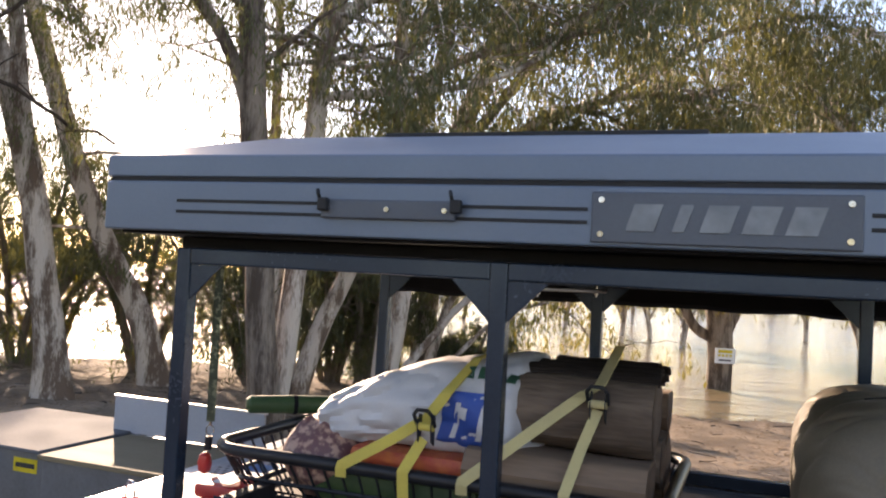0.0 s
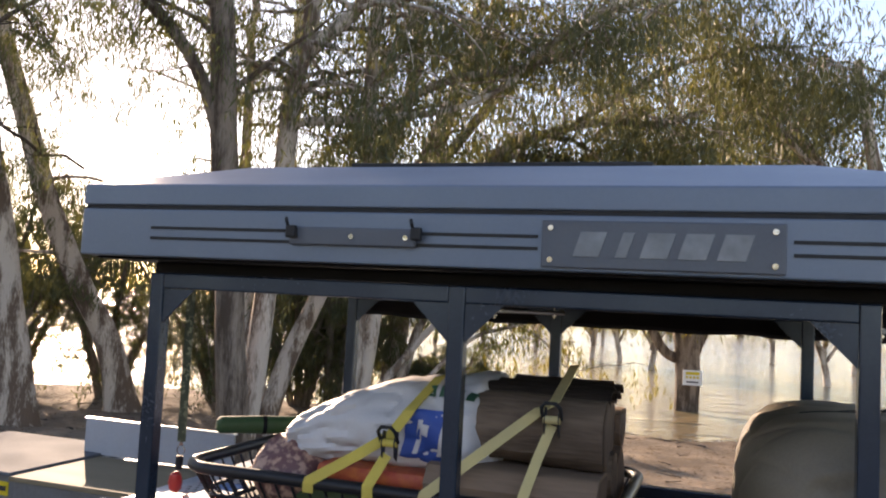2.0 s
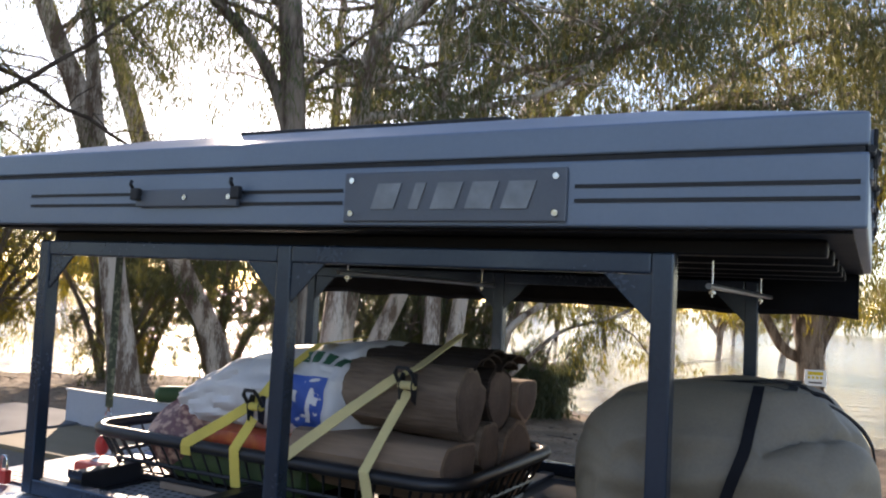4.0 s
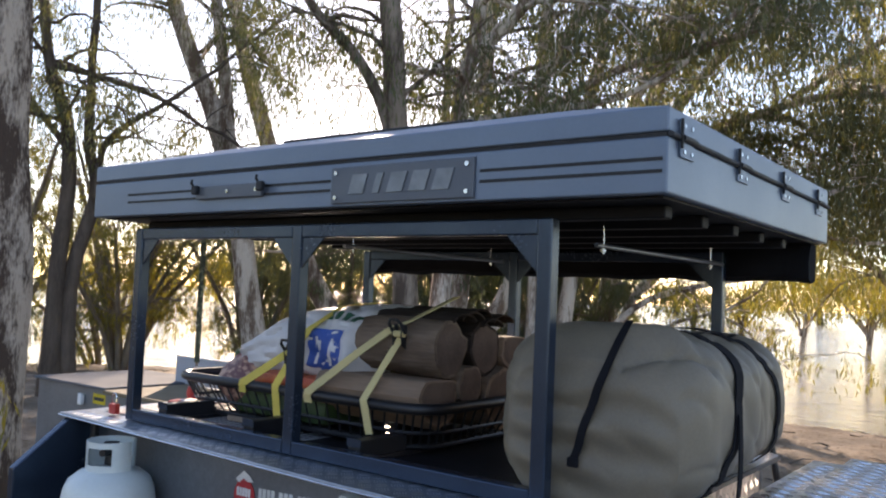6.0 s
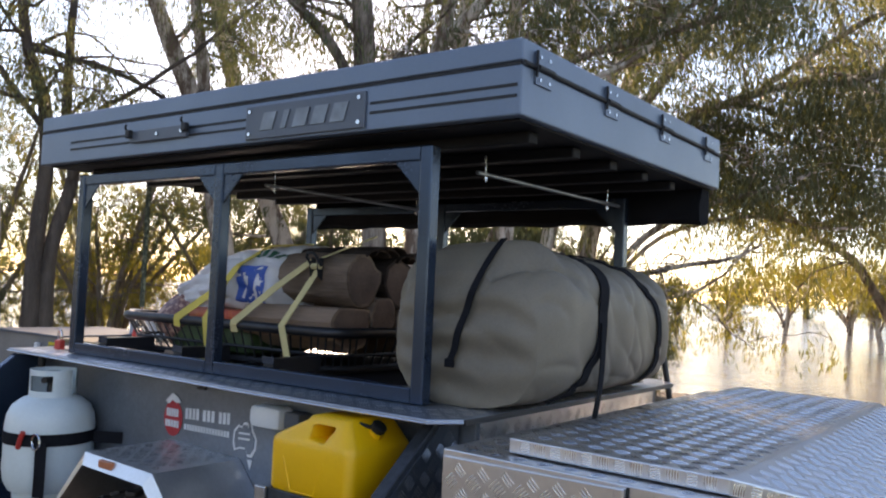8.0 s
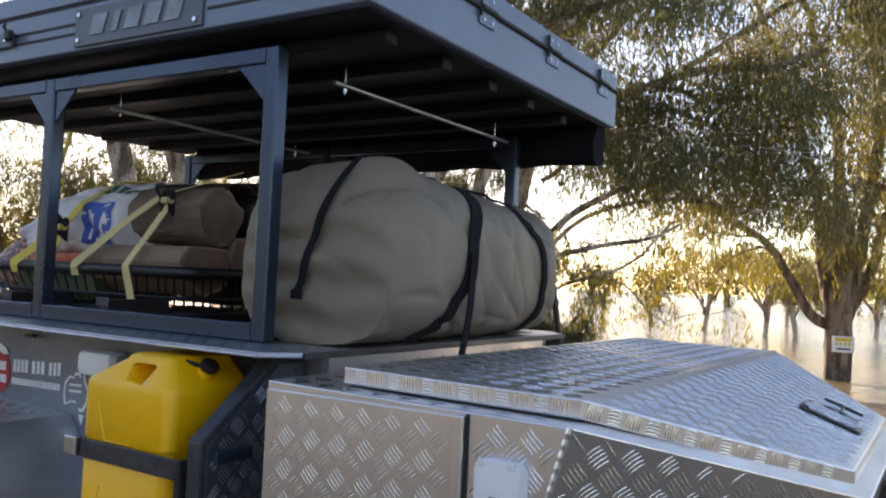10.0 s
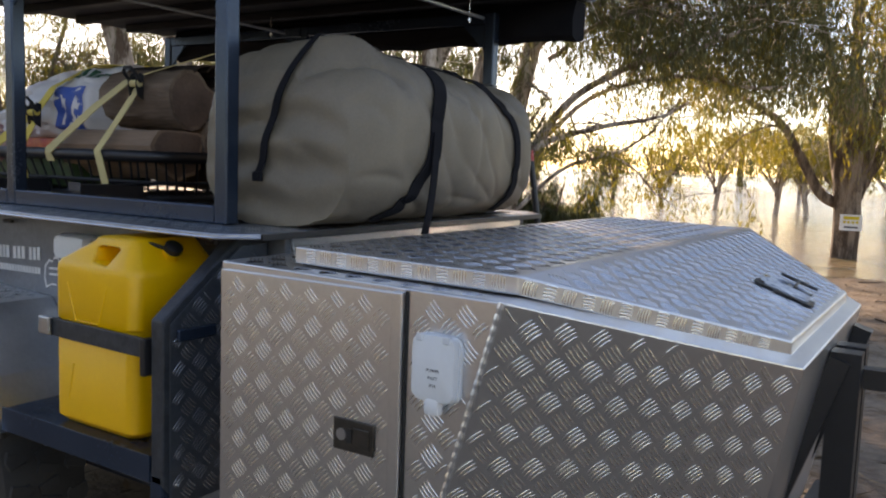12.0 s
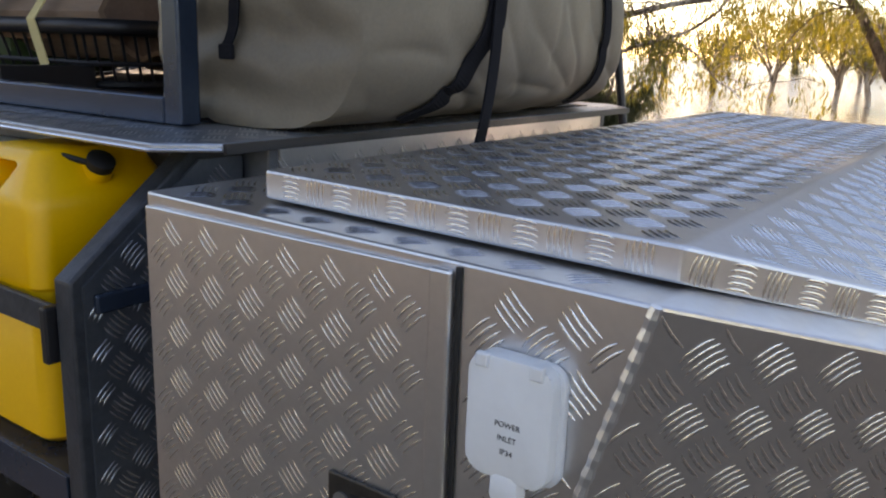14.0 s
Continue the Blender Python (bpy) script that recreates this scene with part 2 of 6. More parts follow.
# ---- helpers for meshes ----
def thing(name, at, label, category, group="", kind=""):
    e = new(name)
    e.empty_display_size = 0.1
    e.location = at
    return tagged(e, label, category, group, kind)


def root_of(ob):
    while ob.parent:
        ob = ob.parent
    return ob


def part(name, bm, mat, parent=None, label="", smooth=False):
    """Links a bmesh, built in world metres, as one mesh object under a thing or a part."""
    if parent:
        bm.transform(Matrix.Translation(-root_of(parent).location))
    bmesh.ops.recalc_face_normals(bm, faces=bm.faces[:])
    if smooth:
        for f in bm.faces:
            f.smooth = True
    me = bpy.data.meshes.new(name)
    bm.to_mesh(me)
    bm.free()
    me.materials.append(mat)
    if smooth:
        me.set_sharp_from_angle(angle=radians(38))
    ob = new(name, me)
    ob.parent = parent
    return tagged(ob, label) if label else ob


def box(x0, x1, y0, y1, z0, z1, bevel=0.003, bm=None):
    b = bmesh.new()
    bmesh.ops.create_cube(b, size=1)
    for v in b.verts:
        v.co = Vector(((x0 + x1) / 2 + v.co.x * (x1 - x0), (y0 + y1) / 2 + v.co.y * (y1 - y0), (z0 + z1) / 2 + v.co.z * (z1 - z0)))
    if bevel:
        bmesh.ops.bevel(b, geom=b.edges[:], offset=bevel, segments=2, affect="EDGES", profile=0.5)
    return merge(bm, b)


def merge(bm, b):
    if bm is None:
        return b
    me = bpy.data.meshes.new("tmp")
    b.to_mesh(me)
    b.free()
    bm.from_mesh(me)
    bpy.data.meshes.remove(me)
    return bm


def prism(poly, way, bevel=0.0, bm=None):
    """A flat polygon of 3D points pushed along a vector."""
    b = bmesh.new()
    a = [b.verts.new(p) for p in poly]
    c = [b.verts.new(Vector(p) + Vector(way)) for p in poly]
    n = len(poly)
    b.faces.new(a)
    b.faces.new(c[::-1])
    for i in range(n):
        b.faces.new((a[i], a[(i + 1) % n], c[(i + 1) % n], c[i]))
    if bevel:
        bmesh.ops.recalc_face_normals(b, faces=b.faces[:])
        bmesh.ops.bevel(b, geom=b.edges[:], offset=bevel, segments=2, affect="EDGES", profile=0.5)
    return merge(bm, b)


def rod(points, radius, sides=8, bm=None, closed=False, flat=None):
    """A round bar along points; flat=(half width, half thickness, width way) makes it a band."""
    b = bmesh.new()
    pts = [Vector(p) for p in points]
    rings = []
    n = len(pts)
    for i, p in enumerate(pts):
        q0, q1 = (pts[i - 1] if i or closed else p), (pts[(i + 1) % n] if i < n - 1 or closed else p)
        d = (q1 - q0).normalized()
        if flat:
            u = Vector(flat[2])
            u = (u - d * u.dot(d)).normalized()
            v = d.cross(u)
            rings.append([b.verts.new(p + u * flat[0] * s + v * flat[1] * w) for s, w in ((-1, -1), (1, -1), (1, 1), (-1, 1))])
        else:
            u = d.orthogonal().normalized() if i == 0 else (u - d * u.dot(d)).normalized()
            v = d.cross(u)
            r = radius[i] if isinstance(radius, (list, tuple)) else radius
            rings.append([b.verts.new(p + (u * math.cos(k / sides * math.tau) + v * math.sin(k / sides * math.tau)) * r) for k in range(sides)])
    m = len(rings[0])
    for i in range(n if closed else n - 1):
        a, c = rings[i], rings[(i + 1) % n]
        for k in range(m):
            b.faces.new((a[k], a[(k + 1) % m], c[(k + 1) % m], c[k]))
    if not closed:
        b.faces.new(rings[0][::-1])
        b.faces.new(rings[-1])
    return merge(bm, b)


def lathe(profile, at, sides=32, bm=None):
    """Turns (radius, height) pairs round a vertical axis at a place."""
    b = bmesh.new()
    rings = [[b.verts.new((at[0] + r * math.cos(k / sides * math.tau), at[1] + r * math.sin(k / sides * math.tau), at[2] + z)) for k in range(sides)] for r, z in profile]
    for a, c in zip(rings, rings[1:]):
        for k in range(sides):
            b.faces.new((a[k], a[(k + 1) % sides], c[(k + 1) % sides], c[k]))
    b.faces.new(rings[0][::-1])
    b.faces.new(rings[-1])
    return merge(bm, b)


def loft(rings, bm=None):
    b = bmesh.new()
    rr = [[b.verts.new(p) for p in ring] for ring in rings]
    m = len(rr[0])
    for a, c in zip(rr, rr[1:]):
        for k in range(m):
            b.faces.new((a[k], a[(k + 1) % m], c[(k + 1) % m], c[k]))
    b.faces.new(rr[0][::-1])
    b.faces.new(rr[-1])
    return merge(bm, b)


def arrays(name, verts, faces, mat, parent=None, label="", smooth=False, kind=""):
    """A mesh from numpy arrays of corners and of quads, in world metres."""
    me = bpy.data.meshes.new(name)
    verts = np.asarray(verts, np.float32)
    faces = np.asarray(faces, np.int32)
    if parent:
        verts = verts - np.array(root_of(parent).location, np.float32)
    k = faces.shape[1]
    me.vertices.add(len(verts))
    me.vertices.foreach_set("co", verts.ravel())
    me.loops.add(faces.size)
    me.loops.foreach_set("vertex_index", faces.ravel())
    me.polygons.add(len(faces))
    me.polygons.foreach_set("loop_start", np.arange(0, faces.size, k, dtype=np.int32))
    me.update(calc_edges=True)
    if smooth:
        me.polygons.foreach_set("use_smooth", np.ones(len(faces), bool))
    me.materials.append(mat)
    ob = new(name, me)
    ob.parent = parent
    return tagged(ob, label, kind=kind)


def tread(name, origin, u, v, poly, mat, parent, pitch=0.040, bar=0.0325, height=0.0012, turn=45.0):
    """Raised five-bar tread on a sheet: blocks of slim curved ridges that stand at right angles to their neighbours, inside a polygon of (u, v) metres."""
    o, u, v = Vector(origin), Vector(u).normalized(), Vector(v).normalized()
    nrm = u.cross(v)
    poly = np.array(poly)
    lo, hi = poly.min(0), poly.max(0)

    def inside(p):
        odd = False
        for (x0, y0), (x1, y1) in zip(poly, np.roll(poly, -1, 0)):
            if (y0 > p[1]) != (y1 > p[1]) and p[0] < (x1 - x0) * (p[1] - y0) / (y1 - y0) + x0:
                odd = not odd
        return odd
    verts, faces = [], []
    mid = (lo + hi) / 2
    reach = int(np.hypot(*(hi - lo)) / pitch / 2) + 2
    single = hi[1] - lo[1] < pitch
    turn = 0.0 if single else turn
    size = min(bar, (hi[1] - lo[1]) * 0.9) if single else bar
    ct, st = math.cos(radians(turn)), math.sin(radians(turn))
    for i in range(-reach, reach):
        for j in ((0,) if single else range(-reach, reach)):
            cx, cy = (i + 0.5) * pitch, (j if single else j + 0.5) * pitch
            px, py = mid[0] + cx * ct - cy * st, mid[1] + cx * st + cy * ct
            a = radians(turn + (90 if (i + j) % 2 else 0))
            ax, ay = math.cos(a), math.sin(a)
            for k in range(5):
                off = (k - 2) * size / 4.7
                half = size * (0.47, 0.52, 0.54, 0.52, 0.47)[k]
                w = bar * 0.046
                line = [(half * f, off + size * 0.05 * (1 - f * f)) for f in (-1, -0.55, 0, 0.55, 1)]
                spine = [(px + ax * s - ay * r, py + ay * s + ax * r) for s, r in line]
                if not (inside(spine[0]) and inside(spine[-1])):
                    continue
                n0 = len(verts)
                for m, (x, y) in enumerate(spine):
                    ww, h = (w, height) if 0 < m < 4 else (w * 0.3, 0.0)
                    for side, hh in ((-1, 0.0), (0, h), (1, 0.0)):
                        verts.append(o + u * (x - ay * ww * side) + v * (y + ax * ww * side) + nrm * (hh - 0.0003))
                for m in range(4):
                    for q in (0, 1):
                        b0 = n0 + m * 3 + q
                        faces.append((b0, b0 + 3, b0 + 4, b0 + 1))
    ob = arrays(name, [tuple(p) for p in verts], faces, mat, parent, kind="stuff")
    return tagged(ob, "raised five-bar tread pattern of the sheet", kind="stuff")


def smooth_line(pts, per=6):
    """A curve through the points."""
    p = [Vector(q) for q in pts]
    e = [2 * p[0] - p[1]] + p + [2 * p[-1] - p[-2]]
    out = []
    for i in range(1, len(e) - 2):
        for k in range(per):
            t = k / per
            out.append(0.5 * (2 * e[i] + (e[i + 1] - e[i - 1]) * t + (2 * e[i - 1] - 5 * e[i] + 4 * e[i + 1] - e[i + 2]) * t * t + (3 * e[i] - e[i - 1] - 3 * e[i + 1] + e[i + 2]) * t ** 3))
    return out + [p[-1]]


# ---- ground and water ----
WATER_Z = -0.68


def shore_y(x):
    return 14.5 - 0.105 * max(0.0, -10.0 - max(x, -26)) ** 2 + 0.25 * math.sin(x * 0.9) + 0.12 * math.sin(x * 2.7 + 1)


def ground_z(x, y):
    s = y - shore_y(x)
    a = min(1, max(0, (s + 11) / 9.5))
    b = min(1, max(0, (s + 1.5) / 1.8))
    c = min(1, max(0, (s - 0.2) / 6))
    z = -0.34 * a * a * (3 - 2 * a) - 0.36 * b * b * (3 - 2 * b) - 1.2 * c
    return z + 0.035 * noise.noise((x * 0.7, y * 0.7, 0)) * (1 if y > 2.5 or abs(x) > 3 else 0.5) + 0.018 * noise.noise((x * 3.1, y * 3.1, 4)) + 0.008 * noise.noise((x * 9, y * 9, 2))


def axis(lo, hi, step, far):
    mid = list(np.arange(lo, hi, step))
    left, right, d = [], [], step
    p = lo
    while p > -far:
        d *= 1.35
        p -= d
        left.append(p)
    p, d = mid[-1], step
    while p < far:
        d *= 1.35
        p += d
        right.append(p)
    return np.array(left[::-1] + mid + right)


gx, gy = axis(-20, 6, 0.14, 900), axis(-5, 17, 0.14, 900)
gv = [(x, y, ground_z(x, y)) for y in gy for x in gx]
nx = len(gx)
gi = np.array([(j * nx + i, j * nx + i + 1, (j + 1) * nx + i + 1, (j + 1) * nx + i) for j in range(len(gy) - 1) for i in range(nx - 1)])
ground = arrays("ground", gv, gi, DIRT, smooth=True)
tagged(ground, "brown dirt riverbank with leaf litter", "ground", kind="structure")
wx = 900
water = arrays("water", [(-wx, 6, WATER_Z), (wx, 6, WATER_Z), (wx, wx, WATER_Z), (-wx, wx, WATER_Z)], [(0, 1, 2, 3)], WATER)
tagged(water, "muddy brown flooded river glinting in low sun", "water", kind="structure")

# ---- camper trailer ----
trailer = thing("camper_trailer", (-0.85, 0.6, 0), "dark grey steel camper trailer parked on the riverbank", "trailer")
part("side_panel", box(-1.90, 0.14, 0.04, 0.06, 0.42, 1.075, 0.004), BODY, trailer, "dark grey painted side panel")
part("side_panel", box(-1.90, 0.14, 1.14, 1.16, 0.42, 1.075, 0.004), BODY, trailer)
part("rear_panel", box(-1.90, -1.88, 0.062, 1.138, 0.42, 0.72, 0.003), BODY, trailer)
part("front_panel", box(0.12, 0.14, 0.062, 1.138, 0.42, 1.075, 0.003), ALLOY, trailer, "bare tread-plate front panel")
part("floor_panel", box(-1.87, 0.11, 0.065, 1.135, 0.40, 0.44, 0.003), BLACK, trailer)
part("deck_sheet", prism([(-1.93, -0.075, 1.083), (-1.93, 1.275, 1.083), (0.10, 1.275, 1.083), (0.185, 1.19, 1.083), (0.185, -0.08, 1.083), (0.13, -0.145, 1.083), (-0.5, -0.14, 1.083)], (0, 0, 0.012), 0.003), DECK, trailer, "dark painted tread-plate deck with bright worn edge")
part("edge_strip", rod([(-1.93, -0.077, 1.086), (-0.5, -0.1425, 1.086), (0.13, -0.1475, 1.086), (0.187, -0.082, 1.086)], 0.0025, 6), ALLOY_BAR, trailer, "bright bare metal sheet edge")
part("front_edge", rod([(0.188, -0.078, 1.0875), (0.188, 1.19, 1.0875)], 0, flat=(0.0065, 0.003, (0, 0, 1))), BLACK, trailer)
tread("deck_tread", (0, 0, 1.0953), (1, 0, 0), (0, 1, 0), [(-1.9, -0.07), (-0.5, -0.13), (0.12, -0.135), (0.175, -0.075), (0.175, 1.18), (0.05, 1.18), (0.05, 0.0), (-1.9, 0.0)], ALLOY_DULL, trailer, height=0.0008)
tread("front_tread", (0.14, 0, 0), (0, 1, 0), (0, 0, 1), [(0.05, 0.9), (1.15, 0.9), (1.15, 1.07), (0.05, 1.07)], ALLOY_BAR, trailer)
tread("side_tread", (0, 0.04, 0), (1, 0, 0), (0, 0, 1), [(-1.70, 0.45), (0.04, 0.45), (0.04, 1.06), (-1.70, 1.06)], BODY, trailer, height=0.0009)
part("inner_floor", box(-1.86, 0.11, 0.08, 1.12, 1.0955, 1.0975, 0.0005), UNDER, trailer, "dark carpeted load floor")

# bays along the side
front_bay = part("shelf", box(-0.47, 0.05, -0.235, 0.038, 0.612, 0.652, 0.004), STEEL, trailer, "dark steel shelf of the jerry can bay")
part("shelf_lip", box(-0.47, 0.05, -0.24, -0.2355, 0.60, 0.655, 0.001), STEEL, front_bay)
part("corner_post", box(0.051, 0.088, -0.24, -0.20, 0.545, 0.62, 0.004), STEEL, trailer)
ep = [(0.055, -0.24, 0.60), (0.055, -0.24, 0.928), (0.055, -0.05, 1.078), (0.055, 0.038, 1.078), (0.055, 0.038, 0.55), (0.055, -0.20, 0.55)]
part("end_panel", prism(ep, (0.036, 0, 0), 0.004), HAMMER, trailer, "black hammered end panel of the can bay")
ef = [(0.0915, -0.225, 0.552), (0.0915, -0.225, 0.92), (0.0915, -0.045, 1.062), (0.0915, 0.03, 1.062), (0.0915, 0.03, 0.552)]
part("face_sheet", prism(ef, (0.004, 0, 0)), DARK_ALLOY, trailer, "dark tread-plate face sheet")
tread("face_tread", (0.0957, 0, 0), (0, 1, 0), (0, 0, 1), [(-0.222, 0.555), (-0.222, 0.918), (-0.045, 1.058), (0.03, 1.058), (0.03, 0.555)], DARK_BAR, trailer)
part("catch", box(0.098, 0.108, -0.215, -0.12, 0.885, 0.91, 0.003), STEEL, trailer, "small blue-grey steel catch")
# rear bay with its gas bottle
part("shelf", box(-1.86, -1.30, -0.245, 0.038, 0.585, 0.615, 0.004), STEEL, trailer, "dark steel shelf of the gas bottle bay")
ep2 = [(-1.90, -0.255, 0.56), (-1.90, -0.255, 0.93), (-1.90, -0.07, 1.078), (-1.90, 0.038, 1.078), (-1.90, 0.038, 0.56)]
part("end_panel", prism(ep2, (0.035, 0, 0), 0.004), STEEL, trailer, "blue-grey steel end panel of the bottle bay")
part("bay_post", rod([(-1.82, 0.0, 0.62), (-1.82, 0.0, 1.075)], 0.014, 10), BLACK, trailer)

# mudguard and wheel
arch = [(-1.29, 0.585), (-1.19, 0.70), (-1.045, 0.862), (-0.71, 0.852), (-0.565, 0.70), (-0.49, 0.585)]
inner = [(-0.885 + (x + 0.885) * 0.988, 0.58 + (z - 0.58) * 0.985) for x, z in arch]
mud = loft([[(x, -0.255, z), (x, 0.038, z), (u, 0.038, w), (u, -0.255, w)] for (x, z), (u, w) in zip(arch, inner)])
guard = part("mudguard", mud, ALLOY_DULL, trailer, "scuffed alloy tread-plate mudguard")
cxm, czm = -0.885, 0.60
lip = [(x + (cxm - x) * 0.10, z + (czm - z) * 0.13) for x, z in arch]
flange = loft([[(x, -0.2565, z), (u, -0.274, w), (u, -0.2785, w), (x, -0.261, z)] for (x, z), (u, w) in zip(arch, lip)])
part("flange", flange, ALLOY, guard, "bright bent mudguard flange")
part("marker_light", box(-0.95, -0.885, -0.277, -0.2612, 0.833, 0.856, 0.004), AMBER, guard, "amber rectangular marker light")
tread("guard_tread", (-1.045, 0, 0.8665), (1, 0, -0.03), (0, 1, 0), [(0.01, -0.25), (0.32, -0.25), (0.32, 0.03), (0.01, 0.03)], ALLOY_BAR, trailer, height=0.0006)
sl = Vector((-0.565 + 0.71, 0, 0.70 - 0.852)).normalized()
tread("guard_tread", (-0.705, 0, 0.854), sl, (0, 1, 0), [(0.01, -0.25), (0.20, -0.25), (0.20, 0.03), (0.01, 0.03)], ALLOY_DULL, trailer, height=0.0003)


def wheel(parent, x, y, z, r, width):
    prof = [(r * 0.55, -width / 2), (r * 0.86, -width / 2), (r * 0.97, -width * 0.42), (r, -width * 0.3), (r, width * 0.3), (r * 0.97, width * 0.42), (r * 0.86, width / 2), (r * 0.55, width / 2)]
    turn = Matrix.Translation((x, y, z)) @ Matrix.Rotation(radians(90), 4, "X")
    b = lathe(prof, (0, 0, 0), 48)
    b.transform(turn)
    w = part("tyre", b, TYRE, parent, "black off-road tyre with deep tread", True)
    lug = bmesh.new()
    for k in range(58):
        a = k / 58 * math.tau
        for s, off in ((-1, 0.0), (0, 0.5), (1, 0.0)):
            aa = a + off * math.tau / 58
            l = box(-0.0125, 0.0125, s * width * 0.31 - width * 0.11, s * width * 0.31 + width * 0.11, -0.004, 0.007, 0.002)
            l.transform(Matrix.Translation((x, y, z)) @ Matrix.Rotation(aa, 4, "Y") @ Matrix.Translation((0, 0, r)) @ Matrix.Rotation(radians(18 * (1 if k % 2 else -1)), 4, "Z"))
            merge(lug, l)
    tagged(part("tread_pattern", lug, TYRE, w), kind="stuff")
    b = lathe([(0.04, -width * 0.3), (r * 0.3, -width * 0.33), (r * 0.52, -width * 0.2), (r * 0.57, -width * 0.46), (r * 0.57, width * 0.46), (r * 0.5, width * 0.4), (0.04, width * 0.2)], (0, 0, 0), 32)
    b.transform(turn)
    part("rim", b, BLACK, w, "black steel rim", True)


wheel(trailer, -0.885, -0.10, 0.375, 0.375, 0.25)
wheel(trailer, -0.885, 1.30, 0.375, 0.375, 0.25)
part("axle", rod([(-0.885, -0.05, 0.37), (-0.885, 1.25, 0.37)], 0.03, 10), BLACK, trailer)
for y in (0.2, 1.0):
    part("chassis_rail", box(-1.85, 0.6, y - 0.03, y + 0.03, 0.33, 0.40, 0.004), BLACK, trailer)
# unseen box, added only to stop low sun passing beneath the floor
part("underbody_sun_block", box(-1.80, 0.05, 0.72, 1.12, 0.10, 0.398, 0.03), BLACK, trailer, "unseen black block added to keep low sun off the ground below", True)

# prints on the side panel, laid on the sheet
S = 0.0375


def mark(name, pts, mat, parent, y=S, label=""):
    return part(name, prism([(x, y, z) for x, z in pts], (0, 0.0015, 0)), mat, parent, label)


def oval(cx, cz, rx, rz, n=28):
    return [(cx + rx * math.cos(k / n * math.tau), cz + rz * math.sin(k / n * math.tau)) for k in range(n)]


disc = mark("sticker", oval(-1.045, 0.932, 0.048, 0.058), RED, trailer, S, "round red sticker with white print")
for k, (za, zb, xa, xb) in enumerate(((0.937, 0.962, -1.078, -1.013), (0.903, 0.925, -1.082, -1.008))):
    m = (xb - xa) / 5
    for j in range(5):
        mark("print_bar", [(xa + j * m, za), (xa + j * m + m * 0.7, za), (xa + j * m + m * 0.7, zb), (xa + j * m, zb)], PRINT, disc, S - 0.002)
mark("print_shape", [(-1.085, 0.985), (-1.05, 1.012), (-1.02, 1.0), (-1.005, 0.985), (-1.03, 0.982), (-1.05, 0.99), (-1.07, 0.975)], PRINT, disc, S - 0.002)
for xa, xb, za, zb, count in ((-0.982, -0.908, 0.937, 0.972, 4), (-0.893, -0.83, 0.940, 0.975, 3), (-0.815, -0.757, 0.943, 0.978, 3), (-0.985, -0.76, 0.903, 0.921, 16)):
    m = (xb - xa) / count
    for j in range(count):
        xl, xr, lift = xa + j * m, xa + j * m + m * 0.72, 0.004 * j / count
        mark("print_bar", [(xl, za + lift), (xr, za + lift), (xr, zb + lift), (xl, zb + lift)], PRINT, trailer, S, "white printed lettering bar on the side")
amap = [(-0.735, 0.955), (-0.715, 0.975), (-0.70, 0.97), (-0.69, 0.985), (-0.672, 0.985), (-0.668, 0.97), (-0.655, 0.992), (-0.648, 0.965), (-0.63, 0.94), (-0.632, 0.91), (-0.65, 0.885), (-0.668, 0.885), (-0.68, 0.905), (-0.705, 0.905), (-0.73, 0.895), (-0.738, 0.92)]
amap = [(x - 0.006, z - 0.022) for x, z in amap]
map_sticker = mark("map_sticker", amap, PRINT, trailer, S, "white map-shaped sticker")
mark("map_field", [(-0.689 + (x + 0.689) * 0.84, 0.918 + (z - 0.918) * 0.84) for x, z in amap], BODY, map_sticker, S - 0.0018, "grey field inside the white outline")
for k in range(2):
    mark("print_bar", [(-0.715, 0.926 - k * 0.016), (-0.665, 0.928 - k * 0.016), (-0.665, 0.934 - k * 0.016), (-0.715, 0.932 - k * 0.016)], PRINT, map_sticker, S - 0.0036)
mark("sticker_tail", [(-0.675, 0.855), (-0.652, 0.855), (-0.662, 0.828)], PRINT, trailer, S)
wl = part("side_light", box(-0.605, -0.475, -0.03, 0.0365, 0.970, 1.035, 0.018), WHITE, trailer, "white plastic bullnose side lamp", True)
part("lamp_base", box(-0.474, -0.415, -0.012, 0.0365, 0.970, 1.025, 0.006), SHEET, wl)
part("hook", rod([(-0.9, 0.036, 1.045), (-0.9, 0.02, 1.045), (-0.86, 0.018, 1.047)], 0.005, 8), BLACK, trailer)
part("hook", rod([(-0.08, 0.036, 1.05), (-0.08, 0.02, 1.05), (-0.05, 0.018, 1.052)], 0.005, 8), GALV, trailer)

